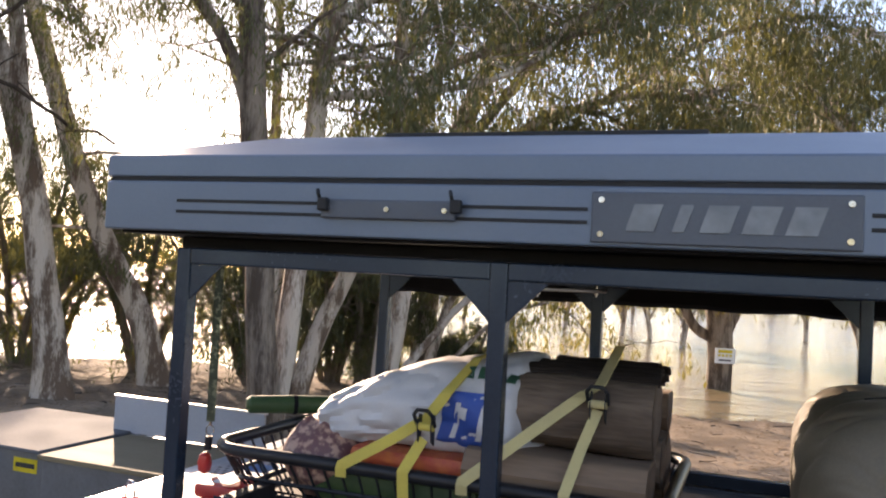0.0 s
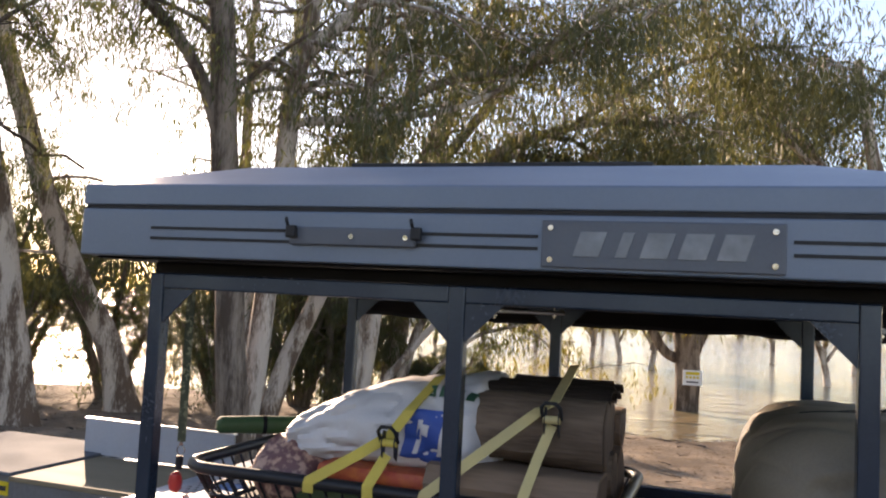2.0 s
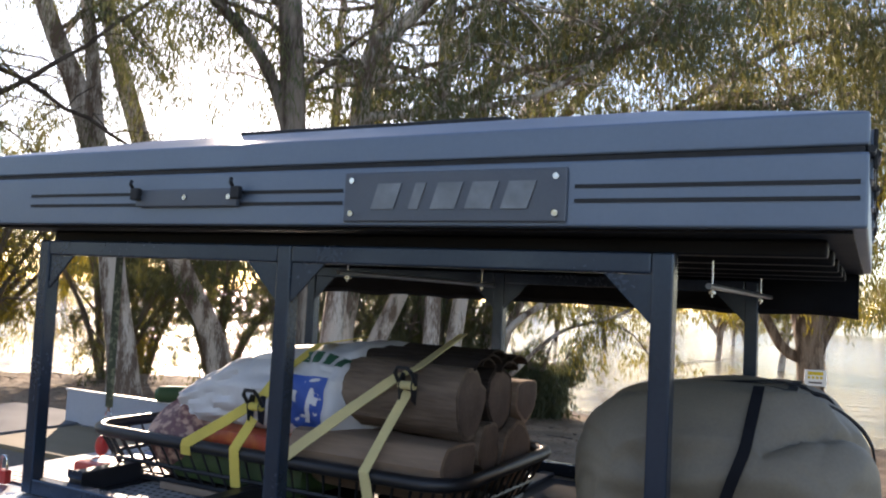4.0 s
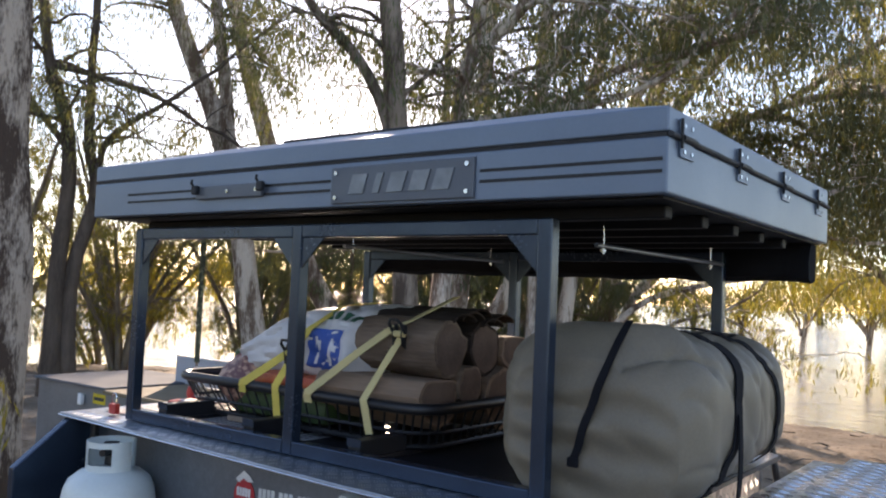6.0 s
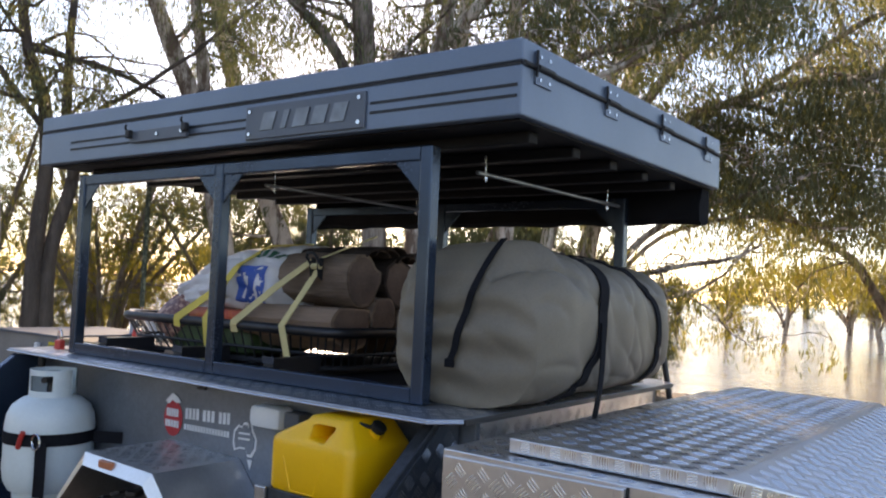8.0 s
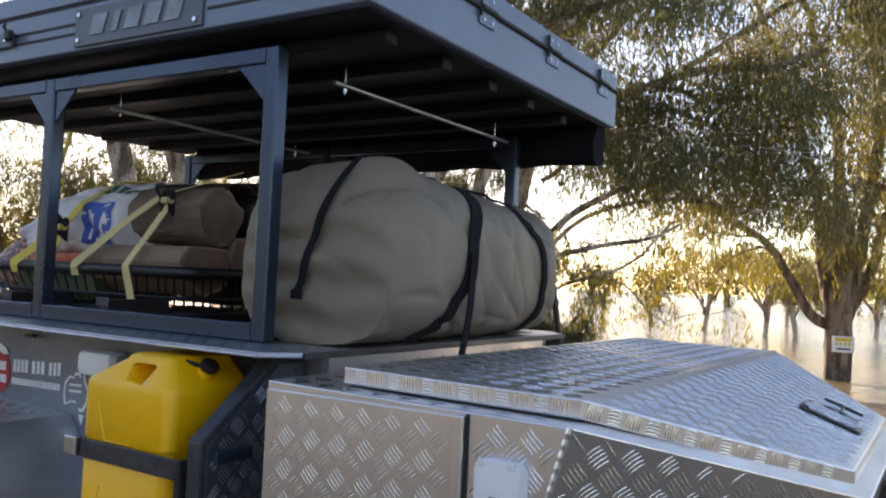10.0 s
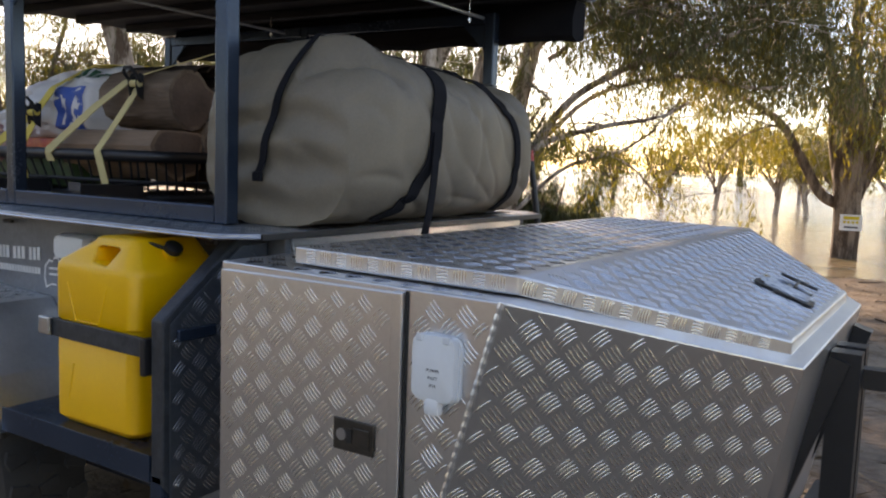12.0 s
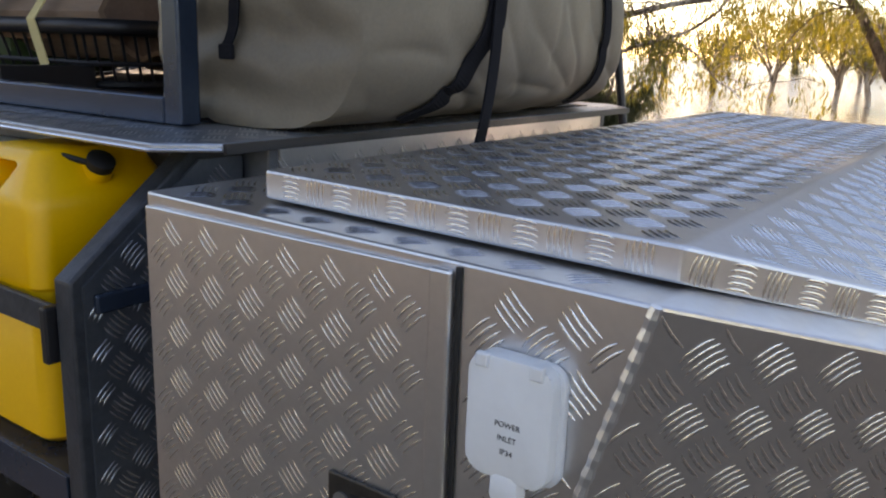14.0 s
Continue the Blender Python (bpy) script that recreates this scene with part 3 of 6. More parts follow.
# ---- rack over the deck ----
rack = thing("load_rack", (-0.83, 0.6, 1.095), "dark blue-grey welded square-tube rack on the deck", "rack")
T = 0.038
for y0 in (0.0, 1.16):
    for x1 in (0.0, -0.815, -1.602):
        part("post", box(x1 - T, x1, y0, y0 + T, 1.097, 1.75, 0.004), STEEL, rack)
    part("top_rail", box(-1.602 + 0.0005, -0.8535, y0, y0 + T, 1.712, 1.75, 0.004), STEEL, rack)
    part("top_rail", box(-0.8145, -0.0385, y0, y0 + T, 1.712, 1.75, 0.004), STEEL, rack)
    part("bottom_rail", box(-1.601, -0.8535, y0, y0 + T, 1.097, 1.137, 0.004), STEEL, rack)
    part("bottom_rail", box(-0.8145, -0.0385, y0, y0 + T, 1.097, 1.137, 0.004), STEEL, rack)
    g = 0.085
    ym = y0 + 0.006
    for x, s in ((-0.0385, -1), (-0.8535, -1), (-0.8145, 1), (-1.6015, 1)):
        part("gusset", prism([(x, ym, 1.7115), (x + s * g, ym, 1.7115), (x, ym, 1.7115 - g)], (0, 0.006, 0)), STEEL, rack, "triangular steel gusset")
for x, z in ((0.03, 1.70), (-0.80, 1.70)):
    cb = part("crossbar", rod([(x, 0.16, z), (x + 0.02, 1.0, z)], 0.0055, 10), DARK_ALLOY, rack, "galvanised crossbar clamped below the tent")
    for y in (0.20, 0.95):
        part("clamp_bolt", rod([(x, y, z - 0.02), (x, y, z + 0.05)], 0.0025, 6, rod([(x, y, z - 0.014), (x, y, z - 0.008)], 0.007, 6)), DARK_BAR, cb)

# ---- rooftop tent ----
tent = thing("rooftop_tent", (-0.76, 0.62, 1.787), "closed grey hard-shell rooftop tent on the rack", "tent")
X0, X1, Y0, Y1 = -1.809, 0.293, -0.062, 1.307
base = part("tent_base", box(X0, X1, Y0, Y1, 1.787, 1.902, 0.004), TENT, tent, "grey powder-coated lower shell")
part("tent_floor", box(X0 + 0.03, X1 - 0.02, Y0 + 0.03, Y1 - 0.03, 1.781, 1.7868, 0.001), UNDER, tent, "black tent underside board")
for y in (0.10, 0.33, 0.56, 0.79, 1.02):
    part("floor_batten", box(X0 + 0.12, X1 - 0.06, y - 0.022, y + 0.022, 1.752, 1.7805, 0.004), UNDER, tent)
part("seal", box(X0 + 0.006, X1 - 0.006, Y0 + 0.006, Y1 - 0.006, 1.9022, 1.9118, 0), SEAL, tent, "black rubber seam seal")
zl, zm, zt, ins = 1.912, 1.963, 2.066, 0.35
lid = bmesh.new()
ring0 = [(X0, Y0, zl), (X1, Y0, zl), (X1, Y1, zl), (X0, Y1, zl)]
ring1 = [(X0, Y0, zm), (X1, Y0, zm), (X1, Y1, zm), (X0, Y1, zm)]
ring2 = [(X0 + 0.26, Y0 + ins, zt), (X1 - 0.40, Y0 + ins, zt), (X1 - 0.40, Y1 - ins, zt), (X0 + 0.26, Y1 - ins, zt)]
loft([ring0, ring1, ring2], lid)
bmesh.ops.bevel(lid, geom=lid.edges[:], offset=0.004, segments=2, affect="EDGES", profile=0.5)
part("tent_lid", lid, TENT, tent, "grey sloped upper shell")
part("roof_strip", box(-1.25, -0.45, Y0 + ins + 0.01, Y0 + ins + 0.06, zt - 0.001, zt + 0.012, 0.003), SEAL, tent, "black strip on the lid")
for xa, xb in ((-0.16, 0.282), (-0.91, -0.645), (-1.60, -1.215)):
    for z in (1.832, 1.857):
        part("track_groove", box(xa, xb, Y0 - 0.0022, Y0 + 0.002, z - 0.0035, z + 0.0035, 0), SEAL, tent, "black accessory track groove")
lt = part("latch_bar", box(-1.215, -0.91, Y0 - 0.013, Y0 - 0.0005, 1.826, 1.866, 0.003), TENT_DARK, tent, "dark latch plate with two black clips")
for x in (-1.197, -1.060, -0.932):
    part("screw", rod([(x, Y0 - 0.0175, 1.846), (x, Y0 - 0.0125, 1.846)], 0.006, 10), CHROME, lt)
for x in (-1.205, -0.905):
    part("clip", box(x - 0.012, x + 0.012, Y0 - 0.03, Y0 - 0.0135, 1.84, 1.868, 0.004), SEAL, lt)
    part("clip_hook", rod([(x - 0.008, Y0 - 0.024, 1.866), (x - 0.008, Y0 - 0.032, 1.876), (x - 0.012, Y0 - 0.026, 1.884)], 0.004, 8), SEAL, lt)
plate = part("name_plate", box(-0.637, -0.172, Y0 - 0.007, Y0 - 0.0006, 1.794, 1.891, 0.003), TENT_DARK, tent, "dark screwed-on plate with raised pale slanted blocks")
for k in range(5):
    xa = -0.572 + k * 0.072
    w = 0.052 if k != 1 else 0.022
    xa += 0.012 if k == 1 else (-0.012 if k > 1 else 0)
    part("raised_block", prism([(xa, Y0 - 0.0072, 1.818), (xa + w, Y0 - 0.0072, 1.818), (xa + w + 0.016, Y0 - 0.0072, 1.868), (xa + 0.016, Y0 - 0.0072, 1.868)], (0, -0.003, 0)), LETTER, plate)
for x in (-0.618, -0.192):
    for z in (1.810, 1.875):
        part("screw", rod([(x, Y0 - 0.0115, z), (x, Y0 - 0.0068, z)], 0.006, 10), CHROME, plate)
for y in (0.03, 0.40, 0.785, 1.175):
    h = part("hinge", box(X1 + 0.0006, X1 + 0.005, y - 0.038, y + 0.038, 1.868, 1.9, 0.001), TENT, tent, "steel butt hinge across the seam")
    part("hinge_leaf", box(X1 + 0.0006, X1 + 0.005, y - 0.038, y + 0.038, 1.914, 1.946, 0.001), TENT, h)
    part("knuckle", rod([(X1 + 0.008, y - 0.036, 1.907), (X1 + 0.008, y + 0.036, 1.907)], 0.0075, 10), SEAL, h)
    part("hinge_stay", box(X1 + 0.005, X1 + 0.011, y - 0.041, y - 0.036, 1.884, 1.946, 0.001), SEAL, h)
    for dy in (-0.02, 0.022):
        for z in (1.88, 1.934):
            part("rivet", rod([(X1 + 0.0045, y + dy, z), (X1 + 0.0075, y + dy, z)], 0.0045, 8), CHROME, h)
part("end_seal", rod([(X1 + 0.003, Y0 + 0.004, 1.907), (X1 + 0.003, Y1 - 0.004, 1.907)], 0.006, 8), SEAL, tent)
rng = random.Random(4)
ann = bmesh.new()
N = 40
rings = []
for i in range(N + 1):
    x = -1.64 + (0.262 + 1.64) * i / N
    d = 0.004 * math.sin(i * 1.7) + 0.004 * rng.uniform(-1, 1)
    zb = 1.655 + 0.003 * math.sin(i * 0.9) + rng.uniform(-0.003, 0.003)
    rings.append([(x, 1.225, 1.780), (x, 1.205 + d, 1.72), (x, 1.21 + d, zb + 0.015), (x, 1.25 + d, zb), (x, 1.295 + d * 0.5, zb + 0.012), (x, 1.30 + d * 0.4, 1.73), (x, 1.296, 1.780)])
loft(rings, ann)
part("rolled_annex", ann, FABRIC, tent, "rolled black canvas awning bag under the tent edge", True)

# ---- front toolbox of tread plate ----
tb = thing("toolbox", (0.7, 0.585, 0.45), "bare alloy tread-plate toolbox on the drawbar", "toolbox")
BY0, BY1, CY = -0.232, 1.402, 0.585
A_T = Vector((0.815, BY0, 1.052))
F_T, F_B = Vector((1.165, 0.165, 0.935)), Vector((0.985, 0.30, 0.47))


def mirror(p):
    return Vector((p[0], 2 * CY - p[1], p[2]))


# the shell: side, raked prow panels, front, top rim
R0 = Vector((0.242, BY0, 1.060))
RB = Vector((0.242, BY0, 0.548))
SB = Vector((0.672, BY0, 0.548))
pn = (F_T - A_T).cross(SB - A_T).normalized()
F_B = F_B - pn * (F_B - A_T).dot(pn)      # the prow panel is one flat sheet
shell = bmesh.new()
P = {"r0": R0, "rb": RB, "at": A_T, "ab": SB, "ft": F_T, "fb": F_B}
vs = {}
for k, p in P.items():
    vs[k] = shell.verts.new(p)
    vs[k + "m"] = shell.verts.new(mirror(p))
for f in (("r0", "at", "ab", "rb"), ("at", "ft", "fb", "ab"), ("ft", "ftm", "fbm", "fb"), ("r0m", "atm", "abm", "rbm"), ("atm", "ftm", "fbm", "abm"), ("r0", "r0m", "rbm", "rb"), ("r0", "r0m", "atm", "at"), ("at", "atm", "ftm", "ft"), ("rb", "ab", "abm", "rbm"), ("ab", "fb", "fbm", "abm")):
    shell.faces.new([vs[k] for k in f])
bmesh.ops.recalc_face_normals(shell, faces=shell.faces[:])
bmesh.ops.bevel(shell, geom=shell.edges[:], offset=0.003, segments=2, affect="EDGES", profile=0.5)
part("shell", shell, ALLOY, tb, "bare alloy box shell with raked prow")
door = part("door", box(0.246, 0.632, BY0 - 0.006, BY0 - 0.0008, 0.556, 1.046, 0.002), ALLOY, tb, "flush side door of tread plate")
part("door_edge", box(0.626, 0.648, BY0 - 0.010, BY0 - 0.0008, 0.556, 1.048, 0.003), ALLOY, door)
part("door_gap", box(0.6485, 0.654, BY0 - 0.0025, BY0 - 0.0002, 0.552, 1.05, 0), SEAL, door)
tread("door_tread", (0, BY0 - 0.006, 0), (1, 0, 0), (0, 0, 1), [(0.25, 0.56), (0.625, 0.56), (0.625, 1.042), (0.25, 1.042)], ALLOY_BAR, tb)
tread("side_tread", (0, BY0 - 0.0003, 0), (1, 0, 0), (0, 0, 1), [(0.656, 0.555), (0.672, 0.555), (0.808, 1.045), (0.656, 1.045)], ALLOY_BAR, tb)
tread("rim_tread", (0, 0, R0.z + 0.0034 + 0.0003), (1, 0, -0.014), (0, 1, 0), [(0.252, -0.226), (0.80, -0.226), (0.80, -0.182), (0.362, -0.182), (0.362, 1.34), (0.252, 1.34)], ALLOY_BAR, tb)
# prow panel, near and far
for mir in (0, 1):
    q = [p if not mir else mirror(p) for p in (A_T, F_T, F_B, SB)]
    u = (q[1] - q[0]).normalized()
    nrm = u.cross(q[3] - q[0]).normalized()
    if nrm.y * (1 if not mir else -1) > 0:
        nrm = -nrm
    v = nrm.cross(u)
    if not mir:
        uv = [((p - q[0]).dot(u), (p - q[0]).dot(v)) for p in q]
        cx, cy = sum(a for a, _ in uv) / 4, sum(b for _, b in uv) / 4
        uv = [(cx + (a - cx) * 0.985, cy + (b - cy) * 0.985) for a, b in uv]
        tread("prow_tread", q[0] + nrm * 0.0005, u, v, uv, ALLOY_BAR, tb, turn=52)
    weld = [q[0].lerp(q[3], k / 60) + nrm * 0.001 for k in range(61)]
    part("weld_bead", rod(weld, [0.0045 + 0.0012 * (k % 2) for k in range(61)], 7), ALLOY_DULL, tb)
# lid: flat half and sloped half that narrows to the front
L0, L1 = Vector((0.368, -0.178, 0)), Vector((0.812, -0.178, 0))
lf, lz0, lz1, lzf = Vector((1.135, 0.215, 0)), 1.092, 1.085, 0.968
TH = 0.030
top = [Vector((L0.x, L0.y, lz0)), Vector((L1.x, L1.y, lz1)), Vector((lf.x, lf.y, lzf))]
ring = top + [mirror(p) for p in top[::-1]]
lidm = bmesh.new()
tv = [lidm.verts.new(p) for p in ring]
bv = [lidm.verts.new(p - Vector((0, 0, TH))) for p in ring]
for f in ((0, 1, 4, 5), (1, 2, 3, 4)):
    lidm.faces.new([tv[i] for i in f])
    lidm.faces.new([bv[i] for i in f][::-1])
for i in range(6):
    j = (i + 1) % 6
    lidm.faces.new((tv[i], bv[i], bv[j], tv[j]))
bmesh.ops.recalc_face_normals(lidm, faces=lidm.faces[:])
bmesh.ops.bevel(lidm, geom=lidm.edges[:], offset=0.003, segments=2, affect="EDGES", profile=0.5)
tbl = part("lid", lidm, ALLOY, tb, "folded tread-plate lid with chrome latch")
tread("lid_tread", (0, 0, lz0 + 0.0061), (1, 0, -0.0158), (0, 1, 0), [(0.374, -0.172), (0.805, -0.172), (0.805, 1.342), (0.374, 1.342)], ALLOY_BAR, tb)
su = (Vector((1.135, 0, lzf)) - Vector((0.812, 0, lz1)))
sl_len = su.length
tread("lid_tread", (0.812, 0, lz1 + 0.0003), su, (0, 1, 0), [(0.006, -0.168), (sl_len - 0.006, 0.217), (sl_len - 0.006, 0.953), (0.006, 1.338)], ALLOY_BAR, tb)
tread("lid_edge_tread", (0, L0.y - 0.0003, 0), (1, 0, -0.0158), (0, 0, 1), [(0.385, 1.0695), (0.80, 1.0695), (0.80, 1.0965), (0.385, 1.0965)], ALLOY_BAR, tb, 0.034, height=0.0006)
eu = (top[2] - top[1]).normalized()
en = Vector((eu.y, -eu.x, 0)).normalized()
tread("lid_edge_tread", top[1] + en * 0.0004, eu, en.cross(eu) if en.cross(eu).z > 0 else -(en.cross(eu)), [(0.01, -0.0285), (0.48, -0.0285), (0.48, -0.0025), (0.01, -0.0025)], ALLOY_BAR, tb, 0.034, height=0.0006)
seal = bmesh.new()
low = [p - Vector((0, 0, TH - 0.001)) for p in ring]
low = [p + (Vector((0.72, CY, p.z)) - p).normalized() * 0.016 for p in low]
for i in range(6):
    p0, p1 = low[i], low[(i + 1) % 6]
    prism([p0, p1, p1 - Vector((0, 0, 0.012)), p0 - Vector((0, 0, 0.012))], (Vector((0.72, CY, 1.0)) - (p0 + p1) / 2).normalized() * 0.02, 0, seal)
part("lid_seal", seal, SEAL, tb, "black rubber seal under the lid")
# over-centre chrome latch on the slope
lu, ln_ = su.normalized(), Vector((0, 1, 0))
up = lu.cross(ln_)
up = up if up.z > 0 else -up
lc = Vector((1.055, CY, lz1 + (1.055 - 0.812) / (1.135 - 0.812) * (lzf - lz1))) + up * 0.003


def latch_box(a0, a1, b0, b1, h0, h1, bm=None):
    pts = [lc + lu * a0 + ln_ * b0 + up * h0, lc + lu * a1 + ln_ * b0 + up * h0, lc + lu * a1 + ln_ * b1 + up * h0, lc + lu * a0 + ln_ * b1 + up * h0]
    return prism(pts, up * (h1 - h0), 0.001, bm)


# base plate coloured dark to stand for the shadows round the lever
lat = part("latch", latch_box(-0.065, 0.060, -0.030, 0.030, 0, 0.003), LOCKMETAL, tbl, "chrome toggle latch, its shadows put into a dark base plate")
part("latch_lever", latch_box(-0.055, 0.03, -0.013, 0.013, 0.006, 0.016), CHROME, lat)
for e in (-0.022, 0.019):
    part("latch_cheek", latch_box(-0.045, 0.045, e, e + 0.003, 0.003, 0.020), CHROME, lat)
part("latch_tee", rod([lc + lu * 0.012 + ln_ * -0.006 + up * 0.02, lc + lu * 0.010 + ln_ * 0.045 + up * 0.026, lc + lu * -0.03 + ln_ * 0.05 + up * 0.026, lc + lu * 0.05 + ln_ * 0.045 + up * 0.026], 0.0035, 8), LOCKMETAL, lat, "dark tee handle", True)
part("latch_hook", latch_box(0.02, 0.05, -0.018, 0.018, 0.004, 0.018), CHROME, lat)
part("latch_wire", rod([lc + lu * -0.06 + ln_ * 0.018 + up * 0.008, lc + lu * 0.0 + ln_ * 0.02 + up * 0.02, lc + lu * 0.04 + ln_ * 0.018 + up * 0.014], 0.003, 6), CHROME, lat)
# paddle lock in the door
lk = part("lock_plate", box(0.517, 0.600, BY0 - 0.0105, BY0 - 0.0062, 0.775, 0.829, 0.002), LOCKMETAL, door, "dark recessed steel lock plate")
part("lock_paddle", box(0.560, 0.592, BY0 - 0.013, BY0 - 0.0107, 0.785, 0.818, 0.0015), LOCKMETAL, lk)
part("keyhole", rod([(0.535, BY0 - 0.0125, 0.802), (0.535, BY0 - 0.0103, 0.802)], 0.010, 16), GALV, lk)
part("lock_slot", box(0.546, 0.556, BY0 - 0.0118, BY0 - 0.0105, 0.79, 0.814, 0), SEAL, lk)
# power inlet


def round_plate(x0, x1, y0, y1, z0, z1, r, bevel=0.003):
    """A plate with rounded corners that faces along y."""
    pts = []
    for (px, pz), a0 in (((x1 - r, z1 - r), 0), ((x0 + r, z1 - r), 90), ((x0 + r, z0 + r), 180), ((x1 - r, z0 + r), 270)):
        pts += [(px + r * math.cos(radians(a0 + k * 15)), y0, pz + r * math.sin(radians(a0 + k * 15))) for k in range(7)]
    return prism(pts, (0, y1 - y0, 0), bevel)


inlet = part("power_inlet", round_plate(0.676, 0.752, BY0 - 0.022, BY0 - 0.0006, 0.891, 0.993, 0.017), WHITE, tb, "white plastic power inlet cover with printed words", True)
part("inlet_base", round_plate(0.680, 0.756, BY0 - 0.009, BY0 - 0.0004, 0.889, 0.992, 0.017, 0.002), WHITE, inlet, "", True)
part("cover_tab", box(0.700, 0.728, BY0 - 0.024, BY0 - 0.004, 0.869, 0.898, 0.007), WHITE, inlet, "", True)
for x in (0.690, 0.738):
    part("hinge_pin", box(x - 0.006, x + 0.006, BY0 - 0.025, BY0 - 0.018, 0.982, 0.994, 0.002), WHITE, inlet)
for k, word in enumerate(("POWER", "INLET", "IP34")):
    cu = bpy.data.curves.new("word", "FONT")
    cu.body, cu.size, cu.align_x, cu.extrude = word, 0.0066, "CENTER", 0.0002
    tmp = new("word", cu)
    dg = bpy.context.evaluated_depsgraph_get()
    me = bpy.data.meshes.new_from_object(tmp.evaluated_get(dg))
    bpy.data.objects.remove(tmp)
    b = bmesh.new()
    b.from_mesh(me)
    b.transform(Matrix.Translation((0.715, BY0 - 0.0222, 0.937 - k * 0.0115)) @ Matrix.Rotation(radians(90), 4, "X"))
    part("printed_word", b, GREYTEXT, inlet)

# ---- drawbar and black upright frame at the front ----
draw = thing("drawbar_frame", (1.2, 0.585, 0.3), "black steel drawbar with an upright braced frame", "drawbar")
for s in (-1, 1):
    part("drawbar_rail", rod([(0.14, CY + s * 0.56, 0.36), (2.05, CY + s * 0.06, 0.36)], 0.0, 4, flat=(0.05, 0.03, (0, 0, 1))), BLACK, draw)
    part("upright", rod([(1.19, CY + s * 0.04 - 0.02, 0.41), (1.19, CY + s * 0.04 - 0.02, 0.905)], 0, flat=(0.028, 0.026, (1, 0, 0))), BLACK, draw)
for y in (CY - 0.06, CY + 0.35):
    part("brace", rod([(1.18, y, 0.89), (1.03, y - 0.02, 0.42)], 0, flat=(0.034, 0.02, (0, 1, 0))), BLACK, draw)
part("cross_beam", rod([(1.09, 0.25, 0.44), (1.12, 1.0, 0.44)], 0, flat=(0.03, 0.025, (0, 0, 1))), BLACK, draw)
part("cross_beam", rod([(0.98, 0.32, 0.40), (1.45, 0.42, 0.40)], 0, flat=(0.025, 0.025, (0, 0, 1))), BLACK, draw)
part("top_beam", rod([(1.19, 0.56, 0.85), (1.62, 0.60, 0.85)], 0, flat=(0.02, 0.02, (0, 0, 1))), BLACK, draw)
part("coupling_post", rod([(1.45, 0.62, 0.30), (1.45, 0.62, 1.02)], 0.035, 14), BLACK, draw)
part("bolt", rod([(1.165, 0.50, 0.50), (1.165, 0.525, 0.50)], 0.012, 6), GALV, draw)
part("cable", rod([(1.3, 0.5, 0.45), (1.45, 0.5, 0.36), (1.65, 0.55, 0.40)], 0.006, 6), SEAL, draw)

strut = thing("support_strut", (0.15, 1.25, 1.0), "black steel strut with a red end beside the deck corner", "strut")
part("tube", rod([(0.175, 1.225, 0.98), (0.125, 1.225, 1.265)], 0.011, 10), BLACK, strut)
part("red_end", rod([(0.125, 1.225, 1.266), (0.119, 1.225, 1.30)], 0.012, 10), REDM, strut, "red plastic end cap")

# ---- jerry can and its retaining strap ----
can = thing("jerry_can", (-0.125, -0.08, 0.652), "yellow plastic jerry can strapped on the shelf", "jerry can")
b = bmesh.new()
cx0, cx1, cy0, cy1, cz0 = -0.310, -0.034, -0.212, 0.022, 0.654


def can_ring(z, ix, iy):
    r = 0.028
    out = []
    xa, xb, ya, yb = cx0 + ix, cx1 - ix, cy0 + iy, cy1 - iy
    for (px, py), a0 in (((xb - r, yb - r), 0), ((xa + r, yb - r), 90), ((xa + r, ya + r), 180), ((xb - r, ya + r), 270)):
        for k in range(5):
            a = radians(a0 + k * 22.5)
            out.append((px + r * math.cos(a), py + r * math.sin(a), z))
    return out


def can_top(z, left, right, iy, r):
    out = []
    xa, xb, ya, yb = cx0 + left, cx1 - right, cy0 + iy, cy1 - iy
    for (px, py), a0 in (((xb - r, yb - r), 0), ((xa + r, yb - r), 90), ((xa + r, ya + r), 180), ((xb - r, ya + r), 270)):
        for k in range(5):
            a = radians(a0 + k * 22.5)
            out.append((px + r * math.cos(a), py + r * math.sin(a), z))
    return out


def cut(bm, cutter):
    """Takes one closed bmesh out of another."""
    obs = []
    for q in (bm, cutter):
        bmesh.ops.recalc_face_normals(q, faces=q.faces[:])
        me = bpy.data.meshes.new("tmp")
        q.to_mesh(me)
        q.free()
        obs.append(new("tmp", me))
    md = obs[0].modifiers.new("cut", "BOOLEAN")
    md.operation, md.object, md.solver = "DIFFERENCE", obs[1], "EXACT"
    me = bpy.data.meshes.new_from_object(obs[0].evaluated_get(bpy.context.evaluated_depsgraph_get()))
    out = bmesh.new()
    out.from_mesh(me)
    for o in obs:
        bpy.data.objects.remove(o)
    return out


